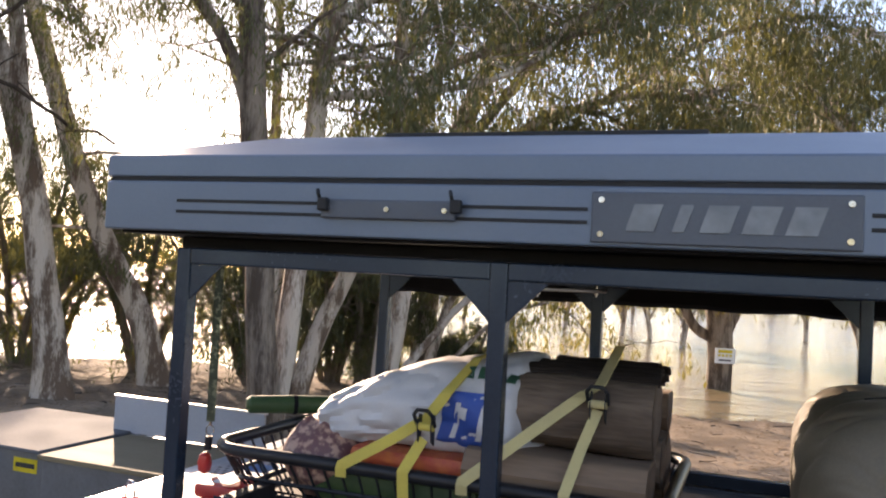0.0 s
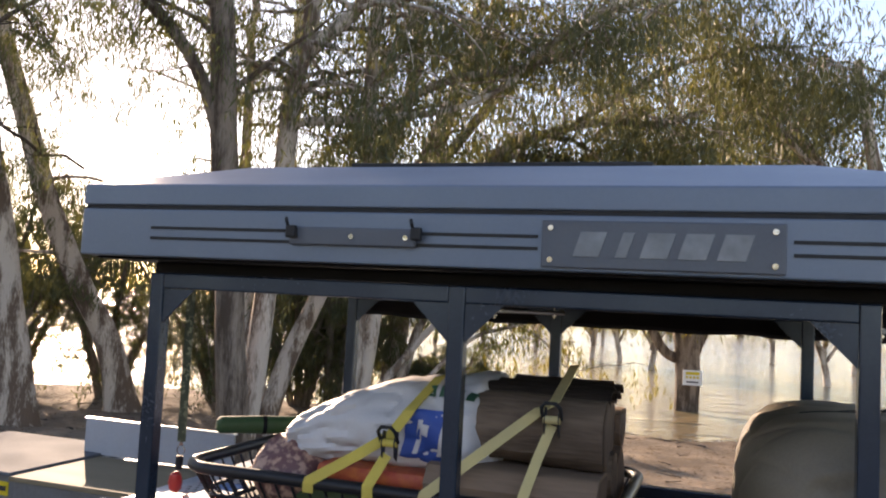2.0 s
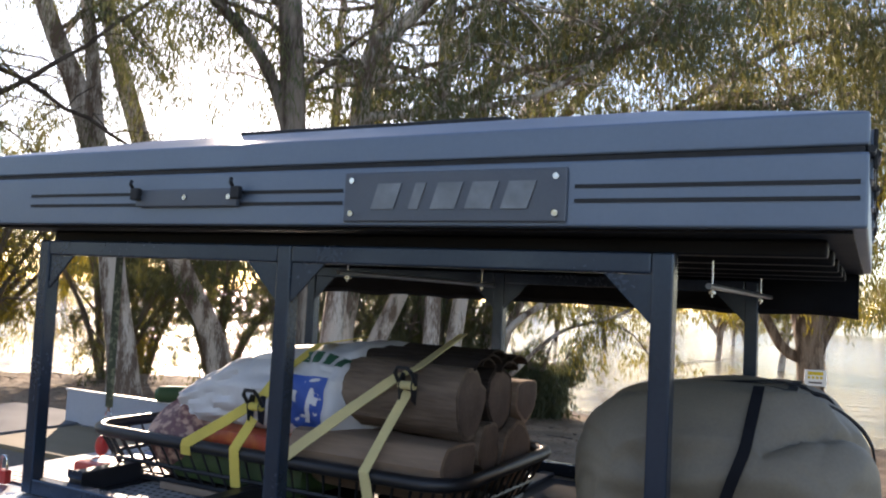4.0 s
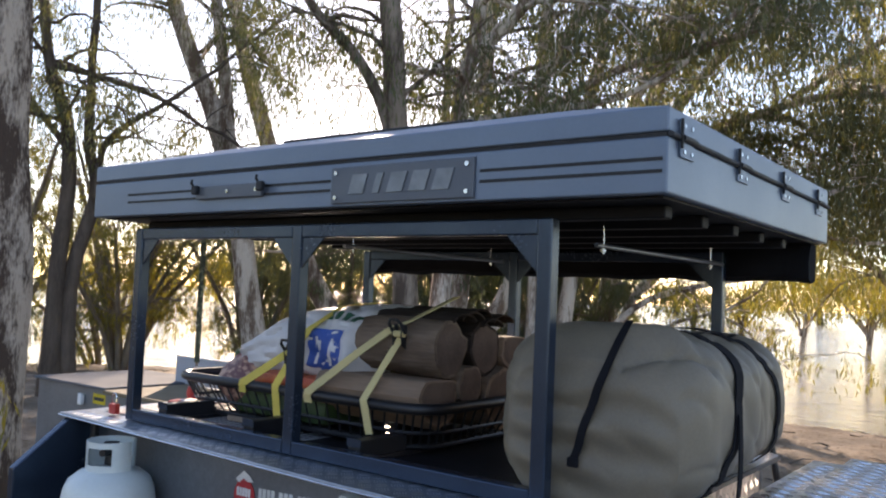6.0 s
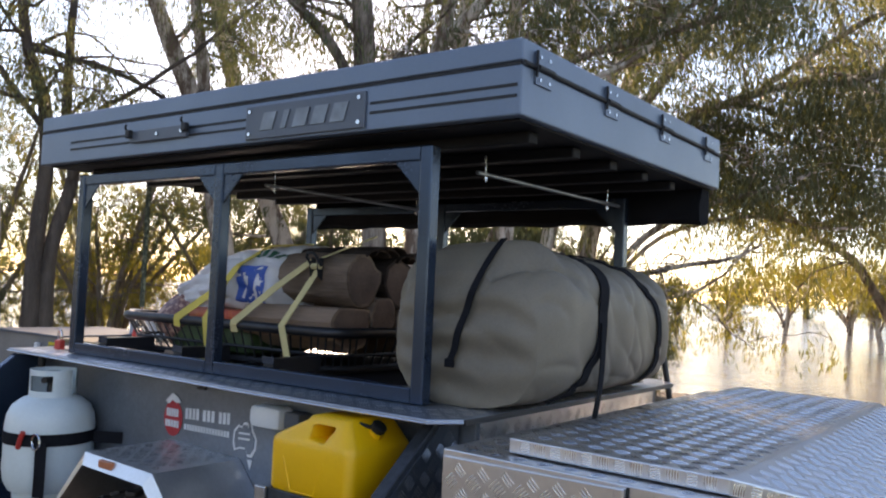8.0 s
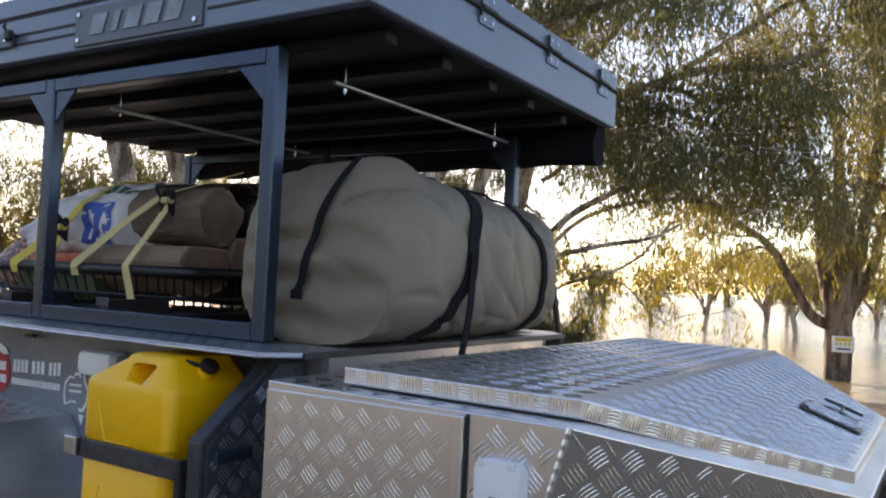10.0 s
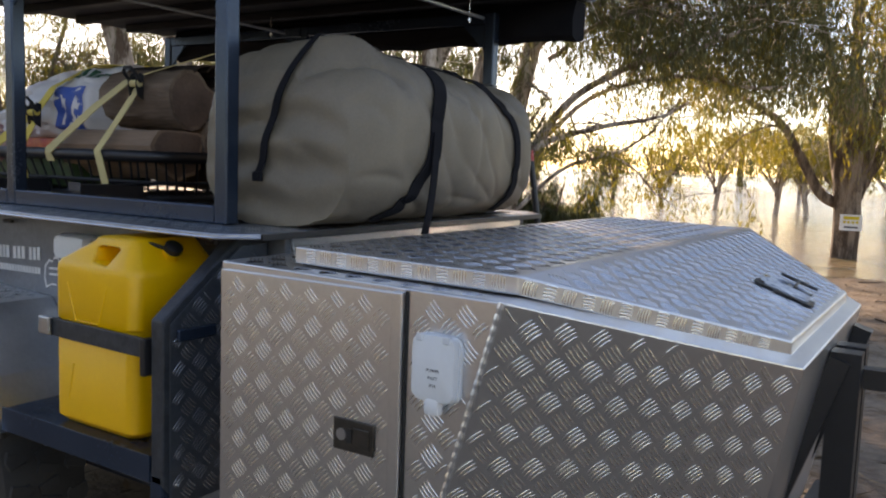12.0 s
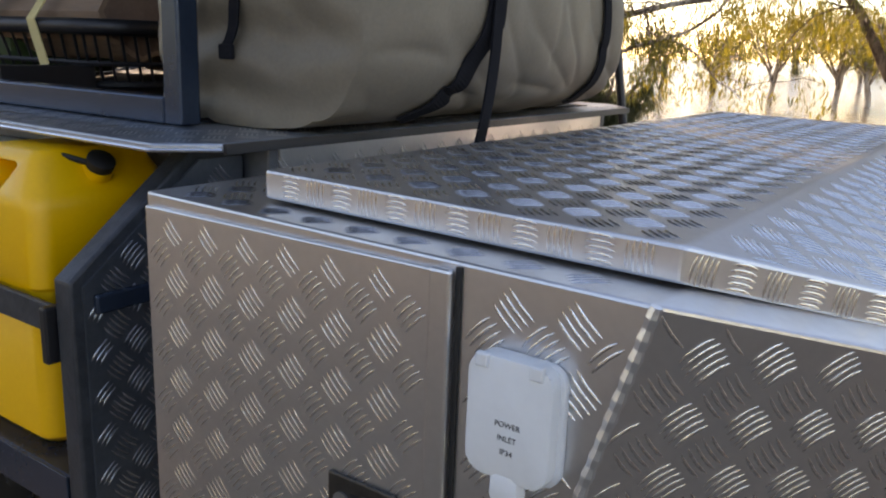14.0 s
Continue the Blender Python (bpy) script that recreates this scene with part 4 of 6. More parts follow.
loft([can_ring(cz0, 0.014, 0.014), can_ring(cz0 + 0.014, 0, 0), can_ring(cz0 + 0.19, 0, 0), can_ring(cz0 + 0.196, 0.004, 0.004), can_ring(cz0 + 0.226, 0.004, 0.004), can_ring(cz0 + 0.232, 0, 0), can_ring(cz0 + 0.338, 0, 0), can_ring(cz0 + 0.350, 0.002, 0.001), can_ring(cz0 + 0.358, 0.008, 0.004),
      can_top(cz0 + 0.402, 0.098, 0.036, 0.028, 0.018), can_top(cz0 + 0.411, 0.106, 0.042, 0.034, 0.014), can_top(cz0 + 0.414, 0.114, 0.048, 0.042, 0.010)], b)
grip = [(-0.176, cz0 + 0.362), (-0.124, cz0 + 0.356), (-0.104, cz0 + 0.391), (-0.112, cz0 + 0.396), (-0.168, cz0 + 0.396), (-0.180, cz0 + 0.391)]
b = cut(b, prism([(x, cy0 - 0.06, z) for x, z in grip], (0, cy1 - cy0 + 0.12, 0)))
bmesh.ops.bevel(b, geom=[e for e in b.edges if e.is_manifold and e.calc_face_angle(0) > 0.6 and min(v.co.z for v in e.verts) > cz0 + 0.348 and -0.19 < min(v.co.x for v in e.verts) and max(v.co.x for v in e.verts) < -0.095], offset=0.0025, segments=2, affect="EDGES", profile=0.5)
part("body", b, YELLOW, can, "moulded body with a hand hole under the carrying handle", True)
for pts in (((-0.255, 0.985), (-0.225, 0.905), (-0.15, 0.905), (-0.12, 0.985)), ((-0.235, 0.81), (-0.255, 0.725))):
    part("moulded_rib", rod([(x, cy0 + 0.002, z - 0.02) for x, z in pts], 0.0035, 8), YELLOW, can, "", True)
cap_at, cap_way = Vector((-0.056, -0.100, cz0 + 0.384)), Vector((0.62, -0.05, 0.78)).normalized()
capo = part("cap_neck", rod([cap_at - cap_way * 0.006, cap_at + cap_way * 0.006], 0.021, 18), YELLOW, can, "filler neck", True)
part("cap_lid", rod([cap_at + cap_way * 0.005, cap_at + cap_way * 0.007, cap_at + cap_way * 0.019, cap_at + cap_way * 0.022], [0.018, 0.0195, 0.0195, 0.015], 18), SEAL, capo, "black screw cap", True)
part("cap_tab", rod([cap_at + cap_way * 0.014 + Vector((-0.01, -0.016, 0)), cap_at + cap_way * 0.016 + Vector((-0.03, -0.04, 0.008)), cap_at + cap_way * 0.012 + Vector((-0.036, -0.052, 0.010)), cap_at + cap_way * 0.006 + Vector((-0.03, -0.054, 0.006)), cap_at + cap_way * 0.008 + Vector((-0.018, -0.036, 0.0))], 0.0045, 8), SEAL, capo, "black retaining tab", True)
rs = thing("retaining_strap", (-0.125, -0.22, 0.86), "black rubber-coated retaining bar across the can", "strap")
part("bar", prism([(-0.295, -0.2185, 0.8448), (0.053, -0.2185, 0.842), (0.053, -0.2185, 0.882), (-0.295, -0.2185, 0.8848)], (0, -0.008, 0), 0.002), HAMMER, rs)
part("hook_end", box(0.036, 0.051, -0.252, -0.2275, 0.815, 0.89, 0.003), BLACK, rs)
part("buckle", box(-0.325, -0.287, -0.238, -0.2275, 0.848, 0.888, 0.004), GALV, rs, "chrome draw latch")
part("bracket", box(-0.318, -0.300, -0.226, 0.038, 0.862, 0.878, 0.003), BLACK, rs)

# ---- gas bottle ----
gx0, gy0, gz0 = -1.553, -0.095, 0.617
gas = thing("gas_bottle", (gx0, gy0, gz0), "pale grey-green steel gas bottle strapped in its bay", "gas bottle")
prof = [(0.092, 0.02), (0.124, 0.03), (0.140, 0.06), (0.145, 0.10), (0.145, 0.245), (0.140, 0.28), (0.126, 0.312), (0.095, 0.336), (0.06, 0.346), (0.03, 0.35)]
part("body", lathe(prof, (gx0, gy0, gz0), 40), GAS, gas, "", True)
part("foot_ring", lathe([(0.108, 0.0), (0.108, 0.045), (0.103, 0.045), (0.103, 0.0)], (gx0, gy0, gz0), 32), GAS, gas)
co = bmesh.new()
M = 48


def collar_at(k, z, r):
    a = k / M * math.tau
    return co.verts.new((gx0 + r * math.cos(a), gy0 + r * math.sin(a), gz0 + z))


for k in range(M):
    deg = k / M * 360
    if 20 < deg < 60:
        continue
    for za, zb in (((0.33, 0.362), (0.415, 0.434)) if 262 < deg < 330 else ((0.33, 0.362), (0.362, 0.415), (0.415, 0.434))):
        for r in (0.076, 0.0725):
            co.faces.new([collar_at(k, za, r), collar_at(k + 1, za, r), collar_at(k + 1, zb, r), collar_at(k, zb, r)])
        co.faces.new([collar_at(k, zb, 0.0725), collar_at(k + 1, zb, 0.0725), collar_at(k + 1, zb, 0.076), collar_at(k, zb, 0.076)])
bmesh.ops.remove_doubles(co, verts=co.verts[:], dist=0.0005)
part("collar", co, GAS, gas, "open handle collar", True)
vb = lathe([(0.02, 0.355), (0.018, 0.385), (0.012, 0.39), (0.012, 0.412), (0.024, 0.414), (0.024, 0.426), (0.008, 0.428)], (gx0, gy0, gz0), 16)
rod([(gx0, gy0, gz0 + 0.40), (gx0 + 0.03, gy0 - 0.05, gz0 + 0.40)], 0.011, 10, vb)
part("valve", vb, BLACK, gas, "dark valve", True)
gs = thing("bottle_strap", (gx0, gy0, gz0 + 0.2), "black webbing strap with red hook round the gas bottle", "strap")
pts = [(gx0 + 0.148 * math.cos(k / 40 * math.tau), gy0 + 0.148 * math.sin(k / 40 * math.tau), gz0 + 0.21) for k in range(40)]
part("webbing", rod(pts, 0, closed=True, flat=(0.02, 0.0015, (0, 0, 1))), WEB, gs)
a = radians(-62)
hx, hy = gx0 + 0.154 * math.cos(a), gy0 + 0.154 * math.sin(a)
part("hook", rod([(hx - 0.02, hy, gz0 + 0.185), (hx, hy - 0.004, gz0 + 0.215), (hx + 0.012, hy - 0.002, gz0 + 0.24)], 0.009, 8), REDM, gs, "red plastic hook")
part("ring", rod([(hx + 0.05 + 0.025 * math.cos(k), hy + 0.045 * 0.5, gz0 + 0.21 + 0.025 * math.sin(k)) for k in np.linspace(0, math.tau, 16, endpoint=False)], 0.004, 6, closed=True), CHROME, gs)
part("tail", rod([(hx + 0.07, hy + 0.03, gz0 + 0.21), (hx + 0.075, hy + 0.028, gz0 + 0.10), (hx + 0.07, hy + 0.03, gz0 + 0.03)], 0, flat=(0.02, 0.0015, (1, 0.5, 0))), WEB, gs)
part("strap_end", rod([(gx0 + 0.14, gy0 + 0.08, gz0 + 0.21), (gx0 + 0.23, 0.037, gz0 + 0.21)], 0, flat=(0.02, 0.0015, (0, 0, 1))), WEB, gs)

# ---- canvas duffel bag on the front of the deck ----
duffel = thing("duffel_bag", (0.04, 0.65, 1.097), "full olive canvas duffel bag with black straps on the deck", "bag")


def bag_section(y):
    """Middle, half width, half height of the bag along its length."""
    t = (y - 0.078) / 0.945
    near, away = max(0.0, 1 - t / 0.13), max(0.0, (t - 0.90) / 0.10)
    end = 1 - 0.20 * near ** 2.2 - 0.30 * away ** 2.2
    sag = 0.010 * math.exp(-((t - 0.42) / 0.06) ** 2) + 0.010 * math.exp(-((t - 0.74) / 0.06) ** 2)
    mid = 0.062 - 0.030 * min(1, t / 0.3) - 0.020 * max(0, t - 0.3)
    return mid, (0.268 + 0.020 * math.sin(math.pi * min(1, t * 1.25)) - 0.022 * t - sag) * end, (0.214 - 0.020 * t - sag * 0.8) * end


# creases: (along, round) from, to, half width, depth
FOLDS = [(0.09, 74, 0.15, 50, 0.020, -0.040), (0.15, 50, 0.22, 26, 0.020, -0.024), (0.14, 82, 0.205, 54, 0.018, 0.018), (0.085, 40, 0.12, 20, 0.018, 0.006), (0.10, 20, 0.16, 4, 0.014, -0.008), (0.10, -14, 0.22, -20, 0.014, -0.007),
         (0.20, 62, 0.24, 18, 0.016, -0.006), (0.29, 60, 0.30, 24, 0.016, -0.005), (0.53, 60, 0.56, 12, 0.018, -0.008), (0.62, 50, 0.60, -20, 0.018, -0.006), (0.26, -36, 0.38, -44, 0.016, -0.007), (0.50, -34, 0.66, -40, 0.016, -0.007),
         (0.83, 70, 0.88, 30, 0.02, -0.012), (0.86, 20, 0.90, -20, 0.02, -0.010), (0.34, 84, 0.37, 56, 0.014, -0.008), (0.15, 100, 0.22, 150, 0.02, -0.010), (0.10, 170, 0.25, 200, 0.02, -0.010)]


def fold(y, a):
    """Depth of the creases in the cloth at a place along and round the bag."""
    deg = math.degrees(a) % 360
    deg = deg - 360 if deg > 230 else deg
    px, py, out = y, deg * 0.0042, 0.0
    for y0, a0, y1, a1, w, d in FOLDS:
        ax, ay, bx, by = y0, a0 * 0.0042, y1, a1 * 0.0042
        t = min(1, max(0, ((px - ax) * (bx - ax) + (py - ay) * (by - ay)) / ((bx - ax) ** 2 + (by - ay) ** 2)))
        q = math.hypot(px - ax - t * (bx - ax), py - ay - t * (by - ay)) / w
        out += d * math.exp(-abs(q) ** 1.3) * (0.45 + 0.55 * math.sin(math.pi * (0.15 + 0.7 * t)))
    return out


def bag_point(y, a, out=0.0):
    mid, w, h = bag_section(y)
    c, s = math.cos(a), math.sin(a)
    e = 0.70
    crease = out + fold(y, a) + 0.006 * noise.noise((y * 3.4, c * 1.5, s * 1.5)) + 0.0025 * noise.noise((y * 11 + c * 3, s * 5, 3.1)) - 0.006 * (1 - abs(noise.noise((y * 6 + s * 1.6, c * 2.0, 7.7)))) ** 8
    px = math.copysign(abs(c) ** e, c) * (w + crease)
    pz = math.copysign(abs(s) ** e, s) * (h + crease)
    return (mid + px, y, max(1.0965, 1.095 + h + pz))


ys = list(np.arange(0.078, 0.12, 0.004)) + list(np.arange(0.12, 0.95, 0.0065)) + list(np.arange(0.95, 1.021, 0.007))
RIM = 230
rim0 = [Vector(bag_point(ys[0], k / RIM * math.tau)) for k in range(RIM)]
mid0 = sum(rim0, Vector()) / RIM
CAP = (0.03, 0.08, 0.14, 0.20, 0.26, 0.32, 0.38, 0.44, 0.50, 0.56, 0.62, 0.68, 0.74, 0.80, 0.86, 0.91, 0.95, 0.98)


def cap_point(p, s):
    """The near end: a slack sheet of cloth with soft level folds, drawn in at its rim."""
    q = mid0.lerp(p, s)
    slack = 0.0085 * math.sin(q.z * 70 + 4 * noise.noise((q.x * 6, q.z * 2.5, 2)) + q.x * 5) * min(1, max(0, (1.47 - q.z) / 0.12)) + 0.008 * noise.noise((q.x * 6, q.z * 9, 6)) - 0.007 * (1 - abs(noise.noise((q.x * 4, q.z * 6 + q.x * 3, 9)))) ** 7
    q.y -= 0.020 * (1 - s ** 3) + slack * (1 - s ** 5)
    return q


cap = [[cap_point(p, s) for p in rim0] for s in CAP]
part("bag_body", loft(cap + [[bag_point(y, k / RIM * math.tau) for k in range(RIM)] for y in ys]), CANVAS, duffel, "olive canvas body with soft folds", True)


def band(name, fn, n, half, way, parent, label=""):
    return part(name, rod([fn(i / n) for i in range(n + 1)], 0, flat=(half, 0.0018, way)), WEB, parent, label)


# handle loop over the near end, a wide strap in the middle and one near the far end
top_k, low_k = round(82 / 360 * RIM), round(263 / 360 * RIM)
strap_line = [Vector(bag_point(y, radians(82), 0.006)) for y in (0.16, 0.135, 0.11, 0.095, 0.085)]
strap_line += [cap_point(rim0[top_k], q) - Vector((0, 0.008, 0)) for q in (0.99, 0.95, 0.88, 0.8, 0.7, 0.6, 0.5, 0.4, 0.3, 0.2, 0.1)]
strap_line += [cap_point(rim0[low_k], q) - Vector((0, 0.008, 0)) for q in (0.05, 0.12, 0.2, 0.28, 0.35)]
for _ in range(3):
    strap_line = [strap_line[0]] + [(a + b * 2 + c) / 4 for a, b, c in zip(strap_line, strap_line[1:], strap_line[2:])] + [strap_line[-1]]
part("end_strap", rod([p - Vector((0, 0.003, -0.002)) for p in strap_line], 0, flat=(0.0095, 0.0016, (1, 0, 0.1))), WEB, duffel, "narrow black carry strap")
bx, by, bz = strap_line[-1]
part("strap_buckle", box(bx - 0.014, bx + 0.014, by - 0.004, by + 0.005, bz - 0.012, bz + 0.010, 0.003), WEB, duffel)
band("wide_strap", lambda t: bag_point(0.44 - 0.15 * max(0, t - 0.35), radians(110 - 116 * t), 0.006), 60, 0.024, (0, 1, 0), duffel, "wide black compression strap")
band("low_strap", lambda t: bag_point(0.345 - 0.125 * t, radians(0 - 58 * t), 0.0065), 40, 0.019, (0, 1, 0), duffel)
band("far_strap", lambda t: bag_point(0.50 + 0.34 * math.sin(min(1.0, t * 1.5) * math.pi / 2), radians(95 - 150 * t), 0.006), 60, 0.015, (0, 1, 0), duffel, "narrow black strap")
edge_x = bag_point(0.345, 0.0)[0]
band("loose_end", lambda t: (edge_x + 0.010 + 0.012 * math.sin(t * 2.6), 0.345 - 0.055 * t, 1.315 - 0.25 * t), 12, 0.0125, (0, 1, 0), duffel, "loose hanging strap end")
part("zip", rod([bag_point(y, radians(72), 0.003) for y in np.arange(0.24, 0.95, 0.03)], 0, flat=(0.010, 0.0012, (1, 0, 0))), SEAL, duffel)

# ---- wire cargo basket ----
bk = thing("cargo_basket", (-0.95, 0.53, 1.1), "black steel cargo basket on the deck", "basket")
BX0, BX1, BKY0, BKY1 = -1.665, -0.50, 0.205, 0.86


def loop(z, inset, r=0.10):
    out = []
    xa, xb, ya, yb = BX0 + inset, BX1 - inset, BKY0 + inset, BKY1 - inset
    for (px, py), a0 in (((xb - r, yb - r), 0), ((xa + r, yb - r), 90), ((xa + r, ya + r), 180), ((xb - r, ya + r), 270)):
        for k in range(7):
            a = radians(a0 + k * 15)
            out.append((px + r * math.cos(a), py + r * math.sin(a), z))
    return out


part("top_rim", rod(loop(1.238, 0), 0.0165, 10, closed=True), BLACK, bk, "thick round black rim", True)
part("mid_rim", rod(loop(1.165, 0.028), 0.006, 6, closed=True), BLACK, bk, "", True)
part("low_rim", rod(loop(1.122, 0.05), 0.009, 8, closed=True), BLACK, bk, "", True)
L_hi, L_mid, L_lo = loop(1.232, 0), loop(1.165, 0.028), loop(1.122, 0.05)
n = len(L_hi)
for i in range(n):
    seg = (Vector(L_hi[(i + 1) % n]) - Vector(L_hi[i])).length
    for k in range(max(1, int(seg / 0.048))):
        f = k / max(1, int(seg / 0.048))
        q = [Vector(l[i]).lerp(Vector(l[(i + 1) % n]), f) for l in (L_hi, L_mid, L_lo)]
        part("wire", rod(q, 0.0035, 5), BLACK, bk)
for y in np.arange(BKY0 + 0.1, BKY1 - 0.05, 0.07):
    part("floor_wire", rod([(BX0 + 0.06, y, 1.12), (BX1 - 0.06, y, 1.12)], 0.004, 5), BLACK, bk)
part("floor_mat", box(BX0 + 0.08, BX1 - 0.08, BKY0 + 0.08, BKY1 - 0.08, 1.124, 1.128, 0.001), UNDER, bk)
for x in (-1.50, -1.06, -0.62):
    cb = thing("deck_crossbar", (x, 0.5, 1.097), "black steel channel crossbar on the deck", "crossbar", "deck crossbars")
    part("channel", box(x - 0.022, x + 0.022, 0.05, 1.14, 1.0982, 1.112, 0.003), BLACK, cb)
    part("web", box(x - 0.022, x + 0.022, 0.05, 0.25, 1.1125, 1.16, 0.003), BLACK, cb)
    part("end_plate", box(x - 0.026, x + 0.026, 0.0485, 0.0497, 1.143, 1.165, 0.0004), STEEL, cb)


# ---- firewood ----
def log_piece(x0, x1, y, z, r, seed, split=False, squash=1.0, tilt=0.0, mat=None):
    rng = random.Random(seed)
    lg = thing("firewood_log", ((x0 + x1) / 2, y, z - r), "split brown log of firewood in the basket" if split else "round brown log of firewood in the basket", "log", "firewood logs")
    ph = [rng.uniform(0.9, 1.08) for _ in range(20)]
    rings = []
    for i in range(9):
        f = i / 8
        x = x0 + (x1 - x0) * f
        ring = []
        for k in range(20):
            a = k / 20 * math.tau
            rr = r * ph[k] * (1 + 0.10 * noise.noise((x * 7, k * 0.55, seed)) + 0.05 * noise.noise((x * 20, k * 1.3, seed + 5)))
            dy, dz = rr * math.cos(a), rr * math.sin(a) * squash
            if split and dz > r * 0.42:
                dz = r * 0.42 + 0.12 * (dz - r * 0.42)
            ring.append((x, y + dy + tilt * (f - 0.5), z + dz))
        rings.append(ring)
    part("bark", loft(rings), mat or (LOG if split else LOGBARK), lg, "", True)
    end = bmesh.new()
    e = [end.verts.new((x1 + 0.002, y + tilt * 0.5 + (p[1] - y - tilt * 0.5) * 0.88, z + (p[2] - z) * 0.88)) for p in rings[-1]]
    c = end.verts.new((x1 + 0.004, y + tilt * 0.5, z))
    for k in range(20):
        end.faces.new((e[k], e[(k + 1) % 20], c))
    part("sawn_end", end, LOGEND, lg, "sawn end grain")


log_piece(-0.97, -0.545, 0.325, 1.268, 0.094, 1, True, 1.0)
log_piece(-0.91, -0.545, 0.372, 1.405, 0.083, 2)
log_piece(-0.93, -0.535, 0.47, 1.292, 0.062, 3)
log_piece(-0.90, -0.56, 0.565, 1.40, 0.088, 4, False, 0.95, 0.03, LOGDARK)
log_piece(-0.96, -0.54, 0.66, 1.235, 0.10, 5)
log_piece(-0.87, -0.545, 0.73, 1.40, 0.075, 6, True, 1.0)


def bark_strip(k):
    """A curled sheet of shed bark that lies on the logs."""
    rng = random.Random(60 + k)
    x0, x1, yc, zc, r = -0.88 + 0.03 * k, -0.53 - 0.03 * rng.random(), 0.44 + 0.055 * k, 1.478 + 0.012 * (k % 3) - 0.004 * k, 0.055 + 0.012 * rng.random()
    st = thing("bark_strip", (x0, yc, zc), "dark curled strip of bark on the firewood", "bark", "bark strips")
    rows = []
    for i in range(11):
        x = x0 + (x1 - x0) * i / 10
        wob = 0.012 * noise.noise((x * 8, k * 3.0, 1))
        outer = [(x, yc + (r + 0.006 * noise.noise((x * 15, a, k))) * math.cos(a) + wob, zc + 0.55 * r * math.sin(a) + wob * 0.5) for a in np.linspace(0.3, 2.85, 9)]
        under = [(x, p[1] * 0.98 + yc * 0.02, p[2] - 0.005) for p in outer[::-1]]
        rows.append(outer + under)
    part("bark", loft(rows), LOGDARK, st, "", True)


for k in range(5):
    bark_strip(k)


# ---- sacks in the basket ----
def sack(name, label, at, size, mat, seed, lean=0.0, cat="sack"):
    s = thing(name, at, label, cat)
    rings = []
    for i in range(15):
        t = i / 14
        f = math.sin(math.pi * min(1, max(0.0, 0.06 + 0.9 * t))) ** 0.45
        ring = []
        for k in range(28):
            a = k / 28 * math.tau
            c, sn = math.cos(a), math.sin(a)
            w = 0.035 * noise.noise((c * 1.7 + seed, sn * 1.7, t * 2.6))
            rx = math.copysign(abs(c) ** 0.75, c) * size[0] / 2 * f * (1 + w * 3)
            ry = math.copysign(abs(sn) ** 0.75, sn) * size[1] / 2 * f * (1 + w * 3)
            ring.append((at[0] + rx + lean * t, at[1] + ry, at[2] + size[2] * t + 0.02 * noise.noise((c * 2, sn * 2 + seed, t * 4))))
        rings.append(ring)
    part("cloth", loft(rings), mat, s, "", True)
    return s


ws = thing("feed_sack", (-1.14, 0.5, 1.13), "slumped white woven sack with blue and green print in the basket", "sack")


def sack_point(x, a, lift=0.0):
    """A place on the slumped sack, along it and round it."""
    t = (x + 1.475) / 0.68
    top_z = 1.36 + 0.16 * math.sin(min(1, t / 0.72) * math.pi / 2) ** 1.15 - 0.06 * max(0, t - 0.8)
    end = min(1, 0.25 + t * 5, 0.35 + (1 - t) * 6)
    c, sn = math.cos(a), math.sin(a)
    w = 1 + 0.14 * noise.noise((x * 5, c * 1.8, sn * 1.8)) + 0.05 * noise.noise((x * 14, c * 4, sn * 4)) - 0.06 * (1 - abs(noise.noise((x * 9, c * 3, sn * 3 + 5)))) ** 7
    low_z = 1.275 - 0.05 * t
    hh = (top_z - low_z) / 2
    return (x, 0.50 + math.copysign(abs(c) ** 0.7, c) * (0.24 * end * w + lift), low_z + hh + math.copysign(abs(sn) ** 0.8, sn) * (hh * end * w + lift))


part("cloth", loft([[sack_point(-1.475 + 0.68 * i / 68, k / 72 * math.tau) for k in range(72)] for i in range(69)]), SACK, ws, "white woven cloth with folds", True)


def on_sack(corners, mat, name, lift=0.002, n=14):
    """Print on the cloth: a four-cornered patch of (along, degrees round) that follows the folds."""
    (x0, a0), (x1, a1), (x2, a2), (x3, a3) = corners
    v = []
    for j in range(n + 1):
        for i in range(n + 1):
            f, g = i / n, j / n
            x = (x0 * (1 - f) + x1 * f) * (1 - g) + (x3 * (1 - f) + x2 * f) * g
            a = (a0 * (1 - f) + a1 * f) * (1 - g) + (a3 * (1 - f) + a2 * f) * g
            v.append(sack_point(x, radians(a), lift))
    q = [(j * (n + 1) + i, j * (n + 1) + i + 1, (j + 1) * (n + 1) + i + 1, (j + 1) * (n + 1) + i) for j in range(n) for i in range(n)]
    arrays(name, v, q, mat, ws, smooth=True)


